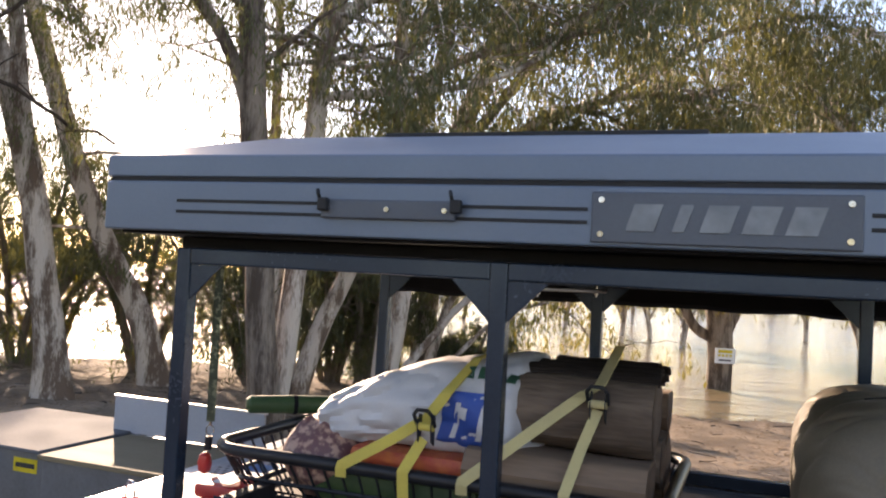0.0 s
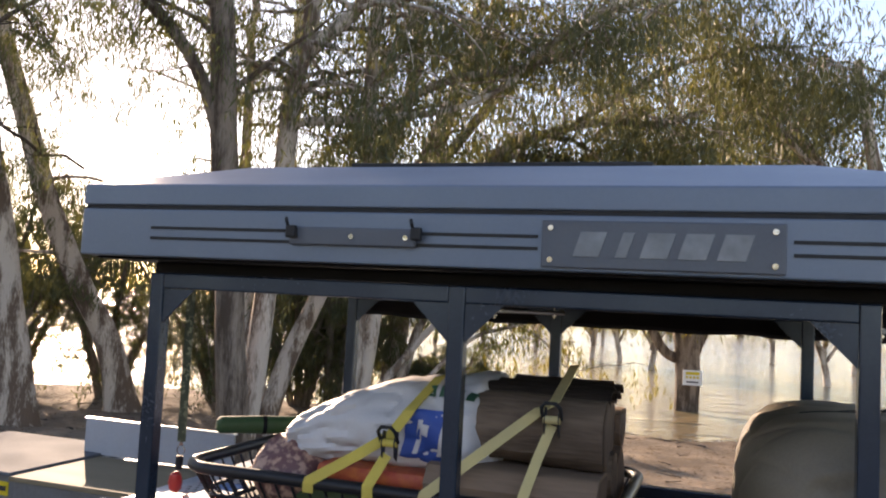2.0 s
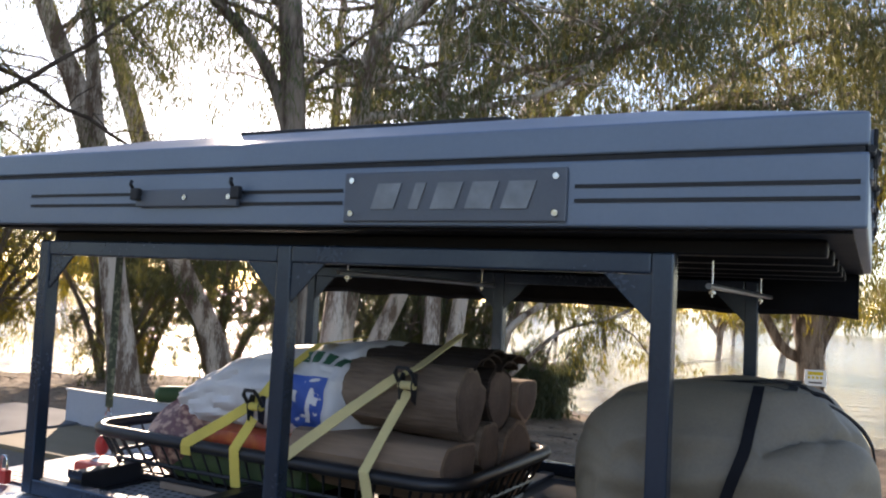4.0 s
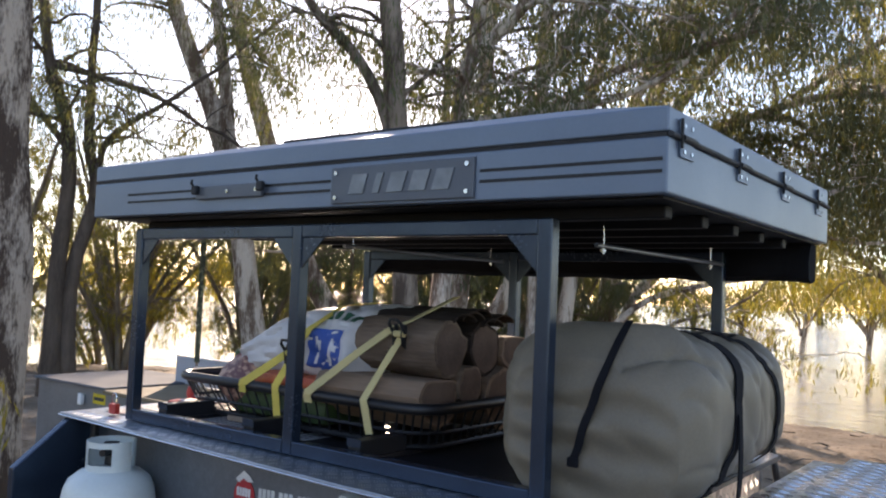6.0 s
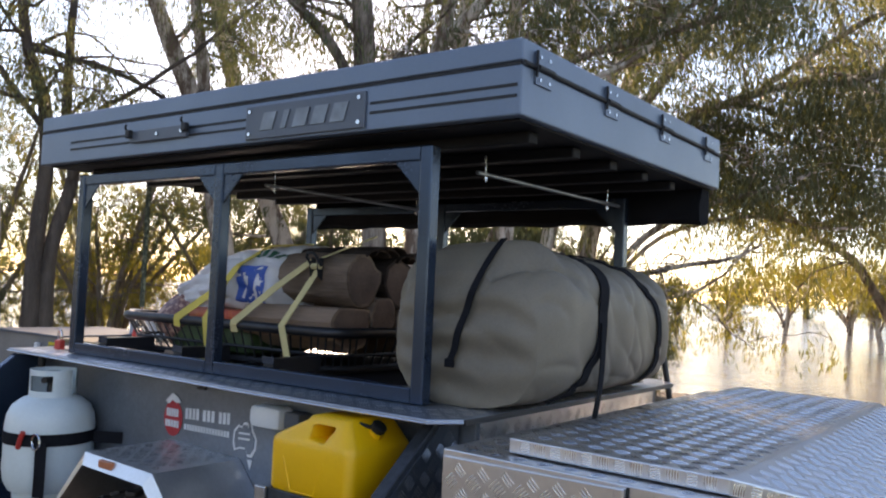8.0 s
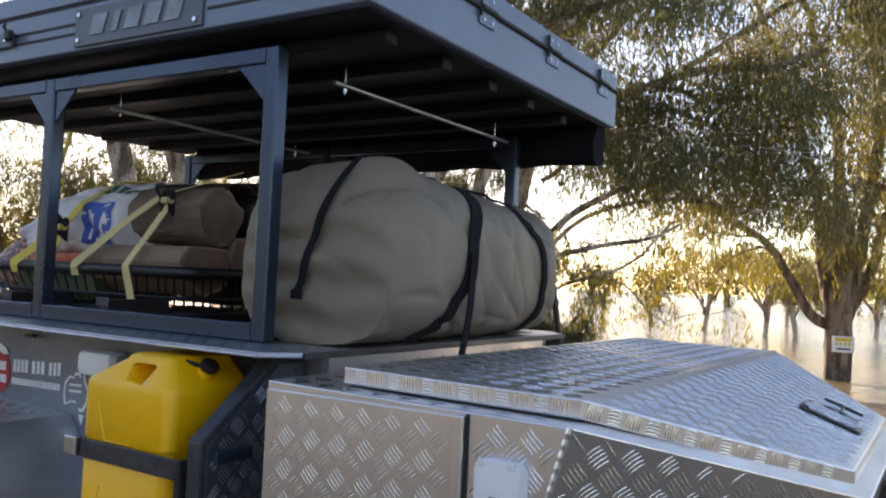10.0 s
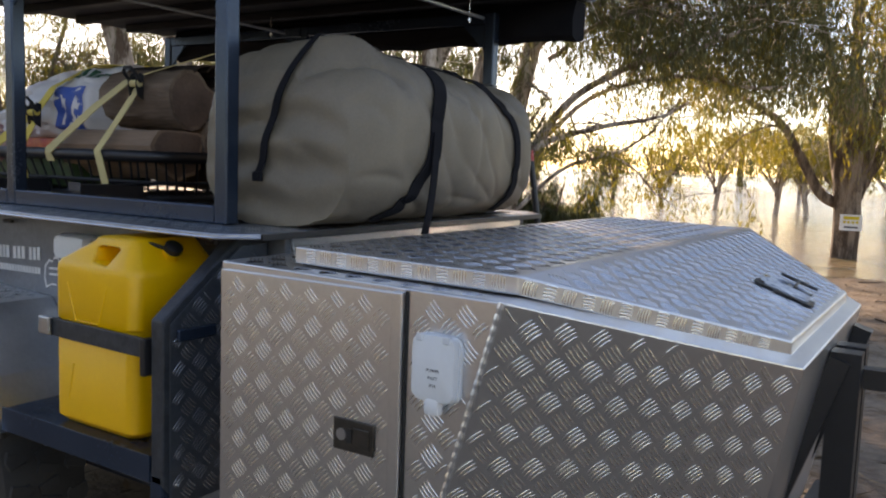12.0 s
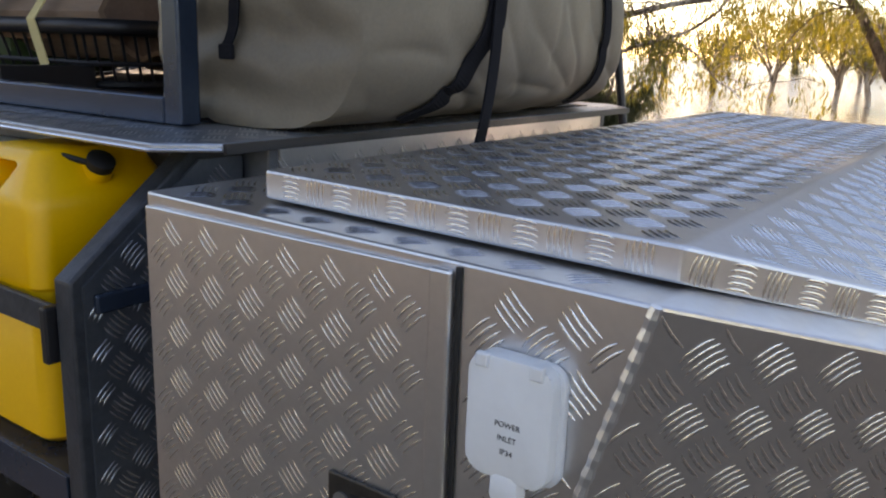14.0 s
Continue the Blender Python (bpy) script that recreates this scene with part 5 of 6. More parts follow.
on_sack([(-1.055, 205), (-0.905, 212), (-0.885, 158), (-1.025, 160)], SBLUE, "blue_print")
for x in (-1.02, -0.955):
    on_sack([(x, 198), (x + 0.014, 198), (x + 0.034, 170), (x + 0.020, 170)], SACK, "print_gap", 0.0035, 6)
    on_sack([(x + 0.018, 180), (x + 0.044, 181), (x + 0.050, 174), (x + 0.022, 173)], SACK, "print_gap", 0.0035, 6)
for k in range(4):
    on_sack([(-1.0 + k * 0.036, 143), (-0.976 + k * 0.036, 143), (-0.974 + k * 0.036, 128), (-0.998 + k * 0.036, 128)], SGREEN, "green_print_bar", 0.002, 6)
sack("pellet_bag", "speckled red and white plastic bag beneath the white sack", (-1.385, 0.345, 1.13), (0.22, 0.24, 0.20), SPECK, 3)
gb = thing("printed_bag", (-1.17, 0.36, 1.13), "flat green and orange printed plastic bag under the sack", "bag")
part("bag_body", box(-1.38, -0.93, 0.245, 0.55, 1.132, 1.235, 0.03), LIME, gb, "", True)
part("orange_band", box(-1.27, -0.94, 0.235, 0.34, 1.232, 1.285, 0.016), ORANGE, gb, "orange and red printed band", True)
tub = thing("rolled_canvas", (-1.68, 0.71, 1.255), "dark green rolled canvas lying on the basket rim", "canvas roll")
part("roll", rod([(-1.815, 0.60, 1.284), (-1.805, 0.608, 1.284), (-1.70, 0.69, 1.2845), (-1.58, 0.79, 1.284), (-1.57, 0.80, 1.284)], [0.016, 0.027, 0.0295, 0.027, 0.014], 18), TUB, tub, "", True)
part("roll_tie", rod([(-1.70, 0.69, 1.2845), (-1.69, 0.698, 1.2845)], 0.0305, 18), WEB, tub, "", True)
sack("purple_bag", "small purple and blue bag beside the sack", (-1.50, 0.52, 1.13), (0.14, 0.2, 0.165), SBLUE, 9, 0, "bag")


# ---- ratchet straps ----
def strap(name, label, pts, mat, half=0.0135, buckle=None):
    s = thing(name, pts[0], label, "strap", "ratchet straps")
    sm = []
    for a, c in zip(pts, pts[1:]):
        for k in range(5):
            sm.append(Vector(a).lerp(Vector(c), k / 5))
    sm.append(Vector(pts[-1]))
    part("webbing", rod(sm, 0, flat=(half, 0.0015, (1, 0.15, 0.2))), mat, s)
    if buckle:
        bx, by, bz = buckle
        for dx in (-0.017, 0.017):
            part("side_plate", prism([(bx + dx, by, bz - 0.042), (bx + dx, by - 0.020, bz - 0.030), (bx + dx, by - 0.026, bz + 0.006), (bx + dx, by - 0.014, bz + 0.034), (bx + dx, by + 0.002, bz + 0.030)], (0.0025, 0, 0)), BLACK, s)
        part("ratchet_spool", rod([(bx - 0.02, by - 0.014, bz + 0.004), (bx + 0.022, by - 0.014, bz + 0.004)], 0.010, 12), mat, s, "wound webbing on the spool", True)
        part("ratchet_handle", rod([(bx - 0.021, by - 0.012, bz + 0.006), (bx - 0.022, by - 0.034, bz + 0.034), (bx - 0.012, by - 0.040, bz + 0.046), (bx + 0.014, by - 0.040, bz + 0.046), (bx + 0.024, by - 0.034, bz + 0.034), (bx + 0.023, by - 0.012, bz + 0.006)], 0.005, 8), BLACK, s, "black bent handle", True)


strap("ratchet_strap", "yellow ratchet strap over the white sack", [(-1.265, 0.192, 1.215), (-1.262, 0.184, 1.245), (-1.14, 0.205, 1.32), (-1.06, 0.225, 1.375), (-1.02, 0.25, 1.44), (-0.985, 0.36, 1.515), (-0.97, 0.55, 1.53)], YSTRAP, buckle=(-1.055, 0.215, 1.355))
strap("ratchet_strap", "yellow ratchet strap over the white sack", [(-1.10, 0.20, 1.155), (-1.10, 0.185, 1.25), (-1.06, 0.205, 1.33)], YSTRAP)
strap("ratchet_strap", "pale yellow ratchet strap over the firewood", [(-0.955, 0.195, 1.215), (-0.952, 0.184, 1.246), (-0.80, 0.235, 1.375), (-0.70, 0.285, 1.46), (-0.67, 0.33, 1.482), (-0.66, 0.55, 1.56)], PSTRAP, buckle=(-0.665, 0.285, 1.44))
strap("ratchet_strap", "pale yellow ratchet strap over the firewood", [(-0.70, 0.20, 1.15), (-0.715, 0.183, 1.25), (-0.69, 0.24, 1.35), (-0.665, 0.28, 1.43)], PSTRAP, 0.0125)

# ---- small things on the deck ----
mat_th = thing("perforated_sheet", (-1.45, 0.45, 1.0985), "pale perforated metal sheet on the deck", "sheet")
pm = bmesh.new()
box(-1.86, -0.95, 0.055, 0.74, 1.0978, 1.1, 0.0005, pm)
part("sheet", pm, PERF, mat_th)
dots = bmesh.new()
for i in range(34):
    for j in range(24):
        x, y = -1.84 + i * 0.026 + (0.013 if j % 2 else 0), 0.07 + j * 0.028
        dots.faces.new([dots.verts.new((x + 0.007 * math.cos(a), y + 0.007 * math.sin(a), 1.1004)) for a in np.linspace(0, math.tau, 8, endpoint=False)])
tagged(part("holes", dots, SEAL, mat_th), kind="stuff")
bd = thing("wooden_board", (-1.28, 0.33, 1.1), "small brown wooden board on the deck", "board")
part("plank", box(-1.40, -1.16, 0.24, 0.40, 1.1008, 1.119, 0.003), LOG, bd)
bl = thing("blue_mat", (-1.62, 0.46, 1.1), "flat blue plastic folder on the deck", "folder")
part("folder", box(-1.75, -1.53, 0.33, 0.58, 1.1008, 1.113, 0.004), BLUE, bl)
rp = thing("wipes_packet", (-1.62, 0.24, 1.1), "red soft packet on the deck", "packet")
part("packet_body", box(-1.70, -1.555, 0.20, 0.31, 1.1012, 1.142, 0.014), REDM, rp, "", True)
part("packet_label", box(-1.66, -1.60, 0.225, 0.28, 1.1425, 1.1435, 0), PRINT, rp)


def padlock(x, y, z, label):
    p = thing("padlock", (x, y, z), label, "padlock", "padlocks")
    part("lock_body", box(x - 0.021, x + 0.021, y - 0.010, y + 0.010, z, z + 0.036, 0.003), REDM, p)
    part("shackle", rod([(x - 0.013, y, z + 0.036), (x - 0.013, y, z + 0.062), (x - 0.006, y, z + 0.072), (x + 0.006, y, z + 0.072), (x + 0.013, y, z + 0.062), (x + 0.013, y, z + 0.036)], 0.0035, 8), CHROME, p, "chrome shackle", True)


padlock(-1.755, 0.03, 1.0985, "red padlock standing on the deck edge")
lan = thing("lanyard", (-1.80, 0.40, 1.2), "camouflage lanyard with keys hanging under the tent", "lanyard")
part("ribbon", rod([(-1.80, 0.40, 1.786), (-1.803, 0.402, 1.55), (-1.80, 0.40, 1.26)], 0, flat=(0.0125, 0.001, (1, 0.3, 0))), CAMO, lan, "camouflage ribbon")
part("key_ring", rod([(-1.80 + 0.013 * math.cos(k), 0.40, 1.235 + 0.015 * math.sin(k)) for k in np.linspace(0, math.tau, 14, endpoint=False)], 0.002, 6, closed=True), CHROME, lan)
part("clip", rod([(-1.80, 0.40, 1.26), (-1.80, 0.40, 1.248)], 0.005, 8), CHROME, lan)
part("key_head", rod([(-1.80, 0.398, 1.218), (-1.802, 0.398, 1.18)], 0.011, 8), SEAL, lan)
part("float", lathe([(0.008, -0.03), (0.018, -0.02), (0.021, 0.0), (0.016, 0.022), (0.006, 0.03)], (-1.80, 0.385, 1.145), 14), REDM, lan, "red plastic float", True)

# ---- slide-out kitchen behind the body ----
k1 = thing("kitchen_slide", (-2.3, 0.55, 0.75), "grey slide-out kitchen box with pale top", "kitchen unit")
part("box_body", box(-2.42, -1.935, 0.40, 0.93, 0.74, 1.072, 0.004), BODY, k1)
part("ply_top", box(-2.43, -1.94, 0.385, 0.80, 1.0725, 1.088, 0.003), BOARD, k1, "pale plywood worktop")
k2 = thing("fridge_slide", (-2.75, 0.55, 0.75), "grey slide-out box with sheet metal lid and yellow sticker", "kitchen unit")
part("box_body", box(-3.05, -2.43, 0.42, 0.98, 0.72, 1.082, 0.004), BODY, k2)
part("metal_lid", box(-3.06, -2.44, 0.40, 0.99, 1.0825, 1.095, 0.003), SHEET, k2, "shiny sheet metal lid")
part("sticker", box(-2.56, -2.46, 0.4185, 0.4195, 1.015, 1.06, 0), YSTICK, k2, "yellow warning sticker")
part("sticker_bar", box(-2.55, -2.47, 0.4172, 0.4183, 1.03, 1.045, 0), GREYTEXT, k2)
part("catch", box(-2.66, -2.63, 0.40, 0.419, 1.0, 1.05, 0.004), WHITE, k2)
k3 = thing("splash_panel", (-2.2, 0.83, 1.09), "pale grey upright sheet panel behind the worktop", "panel")
part("panel", box(-2.52, -1.88, 0.815, 0.825, 1.0885, 1.215, 0.002), PANEL, k3)
part("top_trim", box(-2.525, -1.875, 0.812, 0.828, 1.2155, 1.221, 0.001), ALLOY_DULL, k3)


# ---- trees ----
def smooth_path(pts, per=6, wob=0.0, seed=0):
    pts = [np.array(p, float) for p in pts]
    e = [2 * pts[0] - pts[1]] + pts + [2 * pts[-1] - pts[-2]]
    out = []
    for i in range(1, len(e) - 2):
        for k in range(per):
            t = k / per
            out.append(0.5 * (2 * e[i] + (e[i + 1] - e[i - 1]) * t + (2 * e[i - 1] - 5 * e[i] + 4 * e[i + 1] - e[i + 2]) * t * t + (3 * e[i] - e[i - 1] - 3 * e[i + 1] + e[i + 2]) * t ** 3))
    out.append(pts[-1])
    if wob:
        for i, p in enumerate(out[1:-1], 1):
            out[i] = p + wob * np.array(noise.noise_vector(Vector(p * 0.9 + seed)))
    return out


class Wood:
    """Collects tapered tubes into arrays."""

    def __init__(self):
        self.v, self.f, self.n = [], [], 0

    def tube(self, pts, r0, r1, sides, flare=0.0):
        pts = np.array(pts)
        n = len(pts)
        d = np.gradient(pts, axis=0)
        d /= np.linalg.norm(d, axis=1)[:, None] + 1e-9
        ref = np.array((0.31, 0.87, 0.12)) if abs(d[0][2]) > 0.6 else np.array((0.1, 0.2, 0.97))
        u = np.cross(d, ref)
        u /= np.linalg.norm(u, axis=1)[:, None] + 1e-9
        w = np.cross(d, u)
        t = np.linspace(0, 1, n)
        r = r0 + (r1 - r0) * t
        if flare:
            r = r * (1 + flare * np.exp(-t * n / 2.2))
        a = np.arange(sides) / sides * math.tau
        lump = 1 + 0.10 * np.sin(a * 3 + pts[0][0]) * (sides > 7) + 0.05 * np.sin(a * 2 + 1.3)
        ring = pts[:, None, :] + (np.cos(a) * lump)[None, :, None] * (u * r[:, None])[:, None, :] + (np.sin(a) * lump)[None, :, None] * (w * r[:, None])[:, None, :]
        self.v.append(ring.reshape(-1, 3))
        i, k = np.meshgrid(np.arange(n - 1), np.arange(sides), indexing="ij")
        i, k = i.ravel(), k.ravel()
        k2 = (k + 1) % sides
        self.f.append(np.stack([i * sides + k, i * sides + k2, (i + 1) * sides + k2, (i + 1) * sides + k], 1) + self.n)
        self.n += n * sides


def leaves(anchors, per, strand, size, rng, droop=0.8):
    """Narrow hanging leaves on short strands that fall from the anchors."""
    anchors = np.asarray(anchors)
    n = len(anchors) * per
    p = np.repeat(anchors, per, 0)
    s = rng.random(n) ** 0.8
    sid = np.repeat(rng.normal(0, 1, (len(anchors), 3)), per, 0)
    sid2 = rng.normal(0, 1, (n, 3))
    off = (sid * 0.45 + sid2 * 0.13) * strand * np.array((1, 1, 0.35))
    p = p + off * (0.35 + s[:, None] * 0.8)
    p[:, 2] -= s * strand * droop
    d = rng.normal(0, 0.33, (n, 3))
    d[:, 2] -= 1.0
    d /= np.linalg.norm(d, axis=1)[:, None]
    w = np.cross(d, rng.normal(0, 1, (n, 3)))
    w /= np.linalg.norm(w, axis=1)[:, None] + 1e-9
    ln = size * rng.uniform(0.6, 1.25, n)[:, None]
    wd = ln * 0.075
    v = np.stack([p, p + d * ln * 0.45 + w * wd, p + d * ln, p + d * ln * 0.45 - w * wd], 1).reshape(-1, 3)
    return v, np.arange(n * 4).reshape(-1, 4)


def tree(label, limbs, seed, bark=None, leaf=None, subs=7, sub_len=(0.9, 2.4), twigs=5, per=12, size=0.15, strand=0.55, extend=2.0, low=0.35, name="gum_tree", bare=0.0, floor=-9.0, h_skip=False):
    """Limbs: (points, radius at foot, radius at tip). Side branches and twigs grow from them, and leaves hang from the twigs."""
    rng = np.random.default_rng(seed)
    base = limbs[0][0][0]
    tr = thing(name, base, label, "tree")
    wood, anchors = Wood(), []
    for li, (pts, r0, r1) in enumerate(limbs):
        path = smooth_path(pts, 6, 0.05, seed)
        if extend and li >= 0:
            d = path[-1] - path[-3]
            d = d / np.linalg.norm(d)
            d = d + np.array((0, 0, 0.25))
            for k in range(6):
                path.append(path[-1] + d * extend / 6 + rng.normal(0, 0.05, 3) * extend / 2)
        wood.tube(path, r0, r1, 12 if r0 > 0.07 else 8, 0.5 if li == 0 else 0.0)
        n = len(path)
        for _ in range(0 if r1 > 0.2 or (li == 0 and h_skip) else subs):
            t = low + (1 - low) * rng.random()
            i = min(n - 2, int(t * (n - 1)))
            p = path[i]
            rr = (r0 + (r1 - r0) * t) * 0.45
            az = rng.random() * math.tau
            d = np.array((math.cos(az), math.sin(az), rng.uniform(-0.1, 0.75)))
            d /= np.linalg.norm(d)
            ln = rng.uniform(*sub_len)
            q = [p]
            for k in range(6):
                d = d + rng.normal(0, 0.22, 3) + np.array((0, 0, -0.05 * k))
                d /= np.linalg.norm(d)
                q.append(q[-1] + d * ln / 6)
            wood.tube(q, max(0.008, min(rr, 0.035)), 0.005, 6)
            for _ in range(twigs):
                j = rng.integers(2, 7)
                dd = rng.normal(0, 1, 3)
                dd[2] = dd[2] * 0.5 - 0.15
                dd /= np.linalg.norm(dd)
                tl = ln * rng.uniform(0.15, 0.4)
                tq = [q[j], q[j] + dd * tl * 0.5, q[j] + dd * tl + np.array((0, 0, -0.12 * tl))]
                wood.tube(tq, 0.006, 0.0025, 4)
                if rng.random() >= bare:
                    anchors += [tq[1], tq[2], tq[2]]
            if rng.random() >= bare:
                anchors += q[4:]
    arrays("trunk", np.concatenate(wood.v), np.concatenate(wood.f), bark or BARK, tr, smooth=True)
    anchors = [p for p in anchors if p[2] > floor]
    if anchors:
        v, f = leaves(anchors, per, strand, size, rng)
        arrays("crown", v, f, leaf or LEAF, tr, kind="stuff")
    return tr


def bushy(label, base, height, spread, seed, stems=7, leaf=None, per=14, size=0.11, name="shrub", bark=None, lean=(0, 0), twigs=6):
    rng = np.random.default_rng(seed)
    limbs = []
    for k in range(stems):
        az = k / stems * math.tau + rng.uniform(-0.3, 0.3)
        h = height * rng.uniform(0.7, 1.1)
        s = spread * rng.uniform(0.4, 1.0)
        b = np.array(base) + np.array((math.cos(az) * 0.12, math.sin(az) * 0.12, -0.05))
        limbs.append(([tuple(b), tuple(b + np.array((math.cos(az) * s * 0.3 + lean[0] * 0.3, math.sin(az) * s * 0.3 + lean[1] * 0.3, h * 0.45))), tuple(b + np.array((math.cos(az) * s + lean[0], math.sin(az) * s + lean[1], h)))], 0.035 + 0.01 * height, 0.012))
    return tree(label, limbs, seed, bark or BARK2, leaf or LEAF, 8, (0.35 * spread, 0.9 * spread), twigs, per, size, 0.35, 0.3, 0.25, name)


def gz(x, y):
    return ground_z(x, y) - 0.08


# the pale trunk close by and the dark leaning pair beyond it
tree("tall gum with peeling pale and brown bark on the bank", [([(-4.62, 0.86, -0.1), (-4.60, 0.90, 1.08), (-4.60, 0.88, 2.21), (-4.63, 0.82, 3.35), (-4.7, 0.7, 5.5)], 0.21, 0.13)], 1, BARK_NEAR, LEAF, 8, (1.0, 2.2), 4, 9, 0.13, 0.5, 3.0, 0.8)
tree("dark forked gum leaning over the bank", [
    ([(-9.98, 4.15, -0.1), (-9.98, 4.14, 1.45), (-9.97, 4.17, 3.47), (-10.09, 3.93, 4.39), (-10.15, 3.81, 5.18)], 0.125, 0.045),
    ([(-9.80, 4.35, -0.1), (-9.88, 4.28, 1.45), (-9.78, 4.48, 2.73), (-9.84, 4.41, 3.31), (-9.85, 4.39, 3.98), (-9.86, 4.38, 5.36)], 0.11, 0.04),
    ([(-9.97, 4.17, 3.30), (-10.22, 3.66, 4.11), (-10.34, 3.42, 4.53)], 0.05, 0.022),
    ([(-9.72, 4.42, 2.70), (-9.58, 4.47, 3.35), (-9.37, 4.82, 3.83), (-8.95, 5.45, 4.45)], 0.05, 0.022),
    ([(-10.05, 3.93, 4.45), (-9.76, 4.35, 4.38), (-9.34, 5.05, 4.2), (-8.98, 5.58, 3.83)], 0.05, 0.02)], 2, BARK2, LEAF, 12, (0.8, 2.0), 6, 18, 0.105, 0.5, 1.6, 0.45)
tree("twin-stemmed pale gum behind the trailer", [
    ([(-8.8, 6.75, gz(-8.8, 6.75)), (-8.91, 6.65, 1.06), (-9.07, 6.45, 2.44), (-9.32, 6.13, 4.02), (-9.53, 5.84, 4.8), (-9.73, 5.55, 5.7)], 0.2, 0.10),
    ([(-9.0, 6.5, 2.2), (-9.18, 6.3, 3.6), (-9.29, 6.17, 4.85), (-9.39, 6.04, 5.79)], 0.12, 0.07)], 3, BARK, LEAF, 10, (0.9, 2.2), 6, 16, 0.105, 0.55, 2.5, 0.6)
tree("grey-barked gum with a leaning limb against the sun", [
    ([(-4.85, 5.5, gz(-4.85, 5.5)), (-4.93, 5.43, 1.25), (-5.1, 5.29, 3.7), (-5.18, 5.21, 4.86)], 0.15, 0.11),
    ([(-5.06, 5.32, 3.1), (-5.23, 5.16, 3.74), (-5.46, 4.95, 4.22), (-5.74, 4.66, 4.63), (-5.89, 4.49, 4.95)], 0.07, 0.045)], 4, BARK3, LEAF, 10, (0.8, 2.0), 6, 16, 0.105, 0.55, 2.4, 0.5)
tree("pale gum with forked upper limbs", [
    ([(-5.1, 5.95, gz(-5.1, 5.95)), (-4.95, 6.06, 1.26), (-4.85, 6.14, 3.02), (-4.78, 6.19, 3.99), (-4.69, 6.25, 4.54), (-4.67, 6.27, 5.1)], 0.12, 0.08),
    ([(-4.70, 6.24, 4.4), (-4.38, 6.47, 4.84), (-4.21, 6.58, 5.12)], 0.085, 0.07),
    ([(-4.80, 6.15, 3.6), (-4.4, 6.7, 3.75), (-3.7, 7.3, 3.95), (-3.0, 7.8, 4.3)], 0.06, 0.03)], 5, BARK, LEAF, 14, (0.9, 2.2), 6, 18, 0.115, 0.6, 2.4, 0.5)
tree("slim gum with dense hanging leaves", [
    ([(-4.4, 7.3, gz(-4.4, 7.3)), (-4.39, 7.3, 1.73), (-4.37, 7.31, 4.25), (-4.34, 7.33, 5.38)], 0.10, 0.06),
    ([(-4.37, 7.31, 4.2), (-4.16, 7.44, 4.79), (-3.94, 7.56, 5.32)], 0.06, 0.05),
    ([(-4.37, 7.31, 3.9), (-3.6, 7.9, 4.5), (-2.6, 8.6, 4.9), (-1.8, 9.2, 5.3)], 0.06, 0.03)], 6, BARK, LEAF, 17, (0.9, 2.4), 6, 17, 0.14, 0.65, 2.4, 0.45)
tree("leaning pale gum with scarred bark", [([(-9.2, 9.21, gz(-9.2, 9.21)), (-9.43, 9.02, 0.86), (-9.93, 8.58, 2.08), (-10.42, 8.1, 3.96), (-10.9, 7.7, 6.0)], 0.21, 0.12)], 7, BARK, LEAF, 12, (0.9, 2.4), 5, 11, 0.15, 0.6, 2.0, 0.4)
tree("pair of gum trunks with peeling bark", [
    ([(-6.31, 8.21, gz(-6.3, 8.2)), (-6.31, 8.21, 1.09), (-6.24, 8.25, 1.72), (-6.1, 8.4, 4.0), (-6.0, 8.5, 6.0)], 0.17, 0.09),
    ([(-6.12, 8.2, gz(-6.1, 8.2)), (-5.88, 8.34, 0.81), (-5.57, 8.5, 1.68), (-4.9, 8.9, 3.4), (-4.5, 9.2, 5.2)], 0.14, 0.07),
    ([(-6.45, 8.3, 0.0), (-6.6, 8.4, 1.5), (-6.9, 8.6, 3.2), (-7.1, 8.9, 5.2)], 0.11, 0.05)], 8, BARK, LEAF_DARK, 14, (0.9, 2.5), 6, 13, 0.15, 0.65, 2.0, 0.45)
tree("gum with low limbs reaching over the water", [
    ([(-5.3, 9.2, gz(-5.3, 9.2)), (-4.9, 9.55, 0.6), (-4.2, 9.94, 1.51), (-3.37, 10.32, 1.86), (-2.61, 10.6, 2.01)], 0.07, 0.018),
    ([(-5.1, 9.4, 0.1), (-4.57, 9.76, 0.45), (-4.01, 10.04, 1.04), (-3.64, 10.21, 1.33), (-3.0, 10.46, 1.54), (-2.6, 10.61, 1.83)], 0.045, 0.014),
    ([(-3.13, 10.42, 1.45), (-2.8, 10.54, 1.23), (-2.56, 10.62, 0.97)], 0.02, 0.008),
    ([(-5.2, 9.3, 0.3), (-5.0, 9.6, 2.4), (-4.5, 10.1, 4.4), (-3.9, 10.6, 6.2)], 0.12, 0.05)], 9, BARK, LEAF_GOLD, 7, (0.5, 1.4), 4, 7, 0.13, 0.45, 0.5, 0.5)

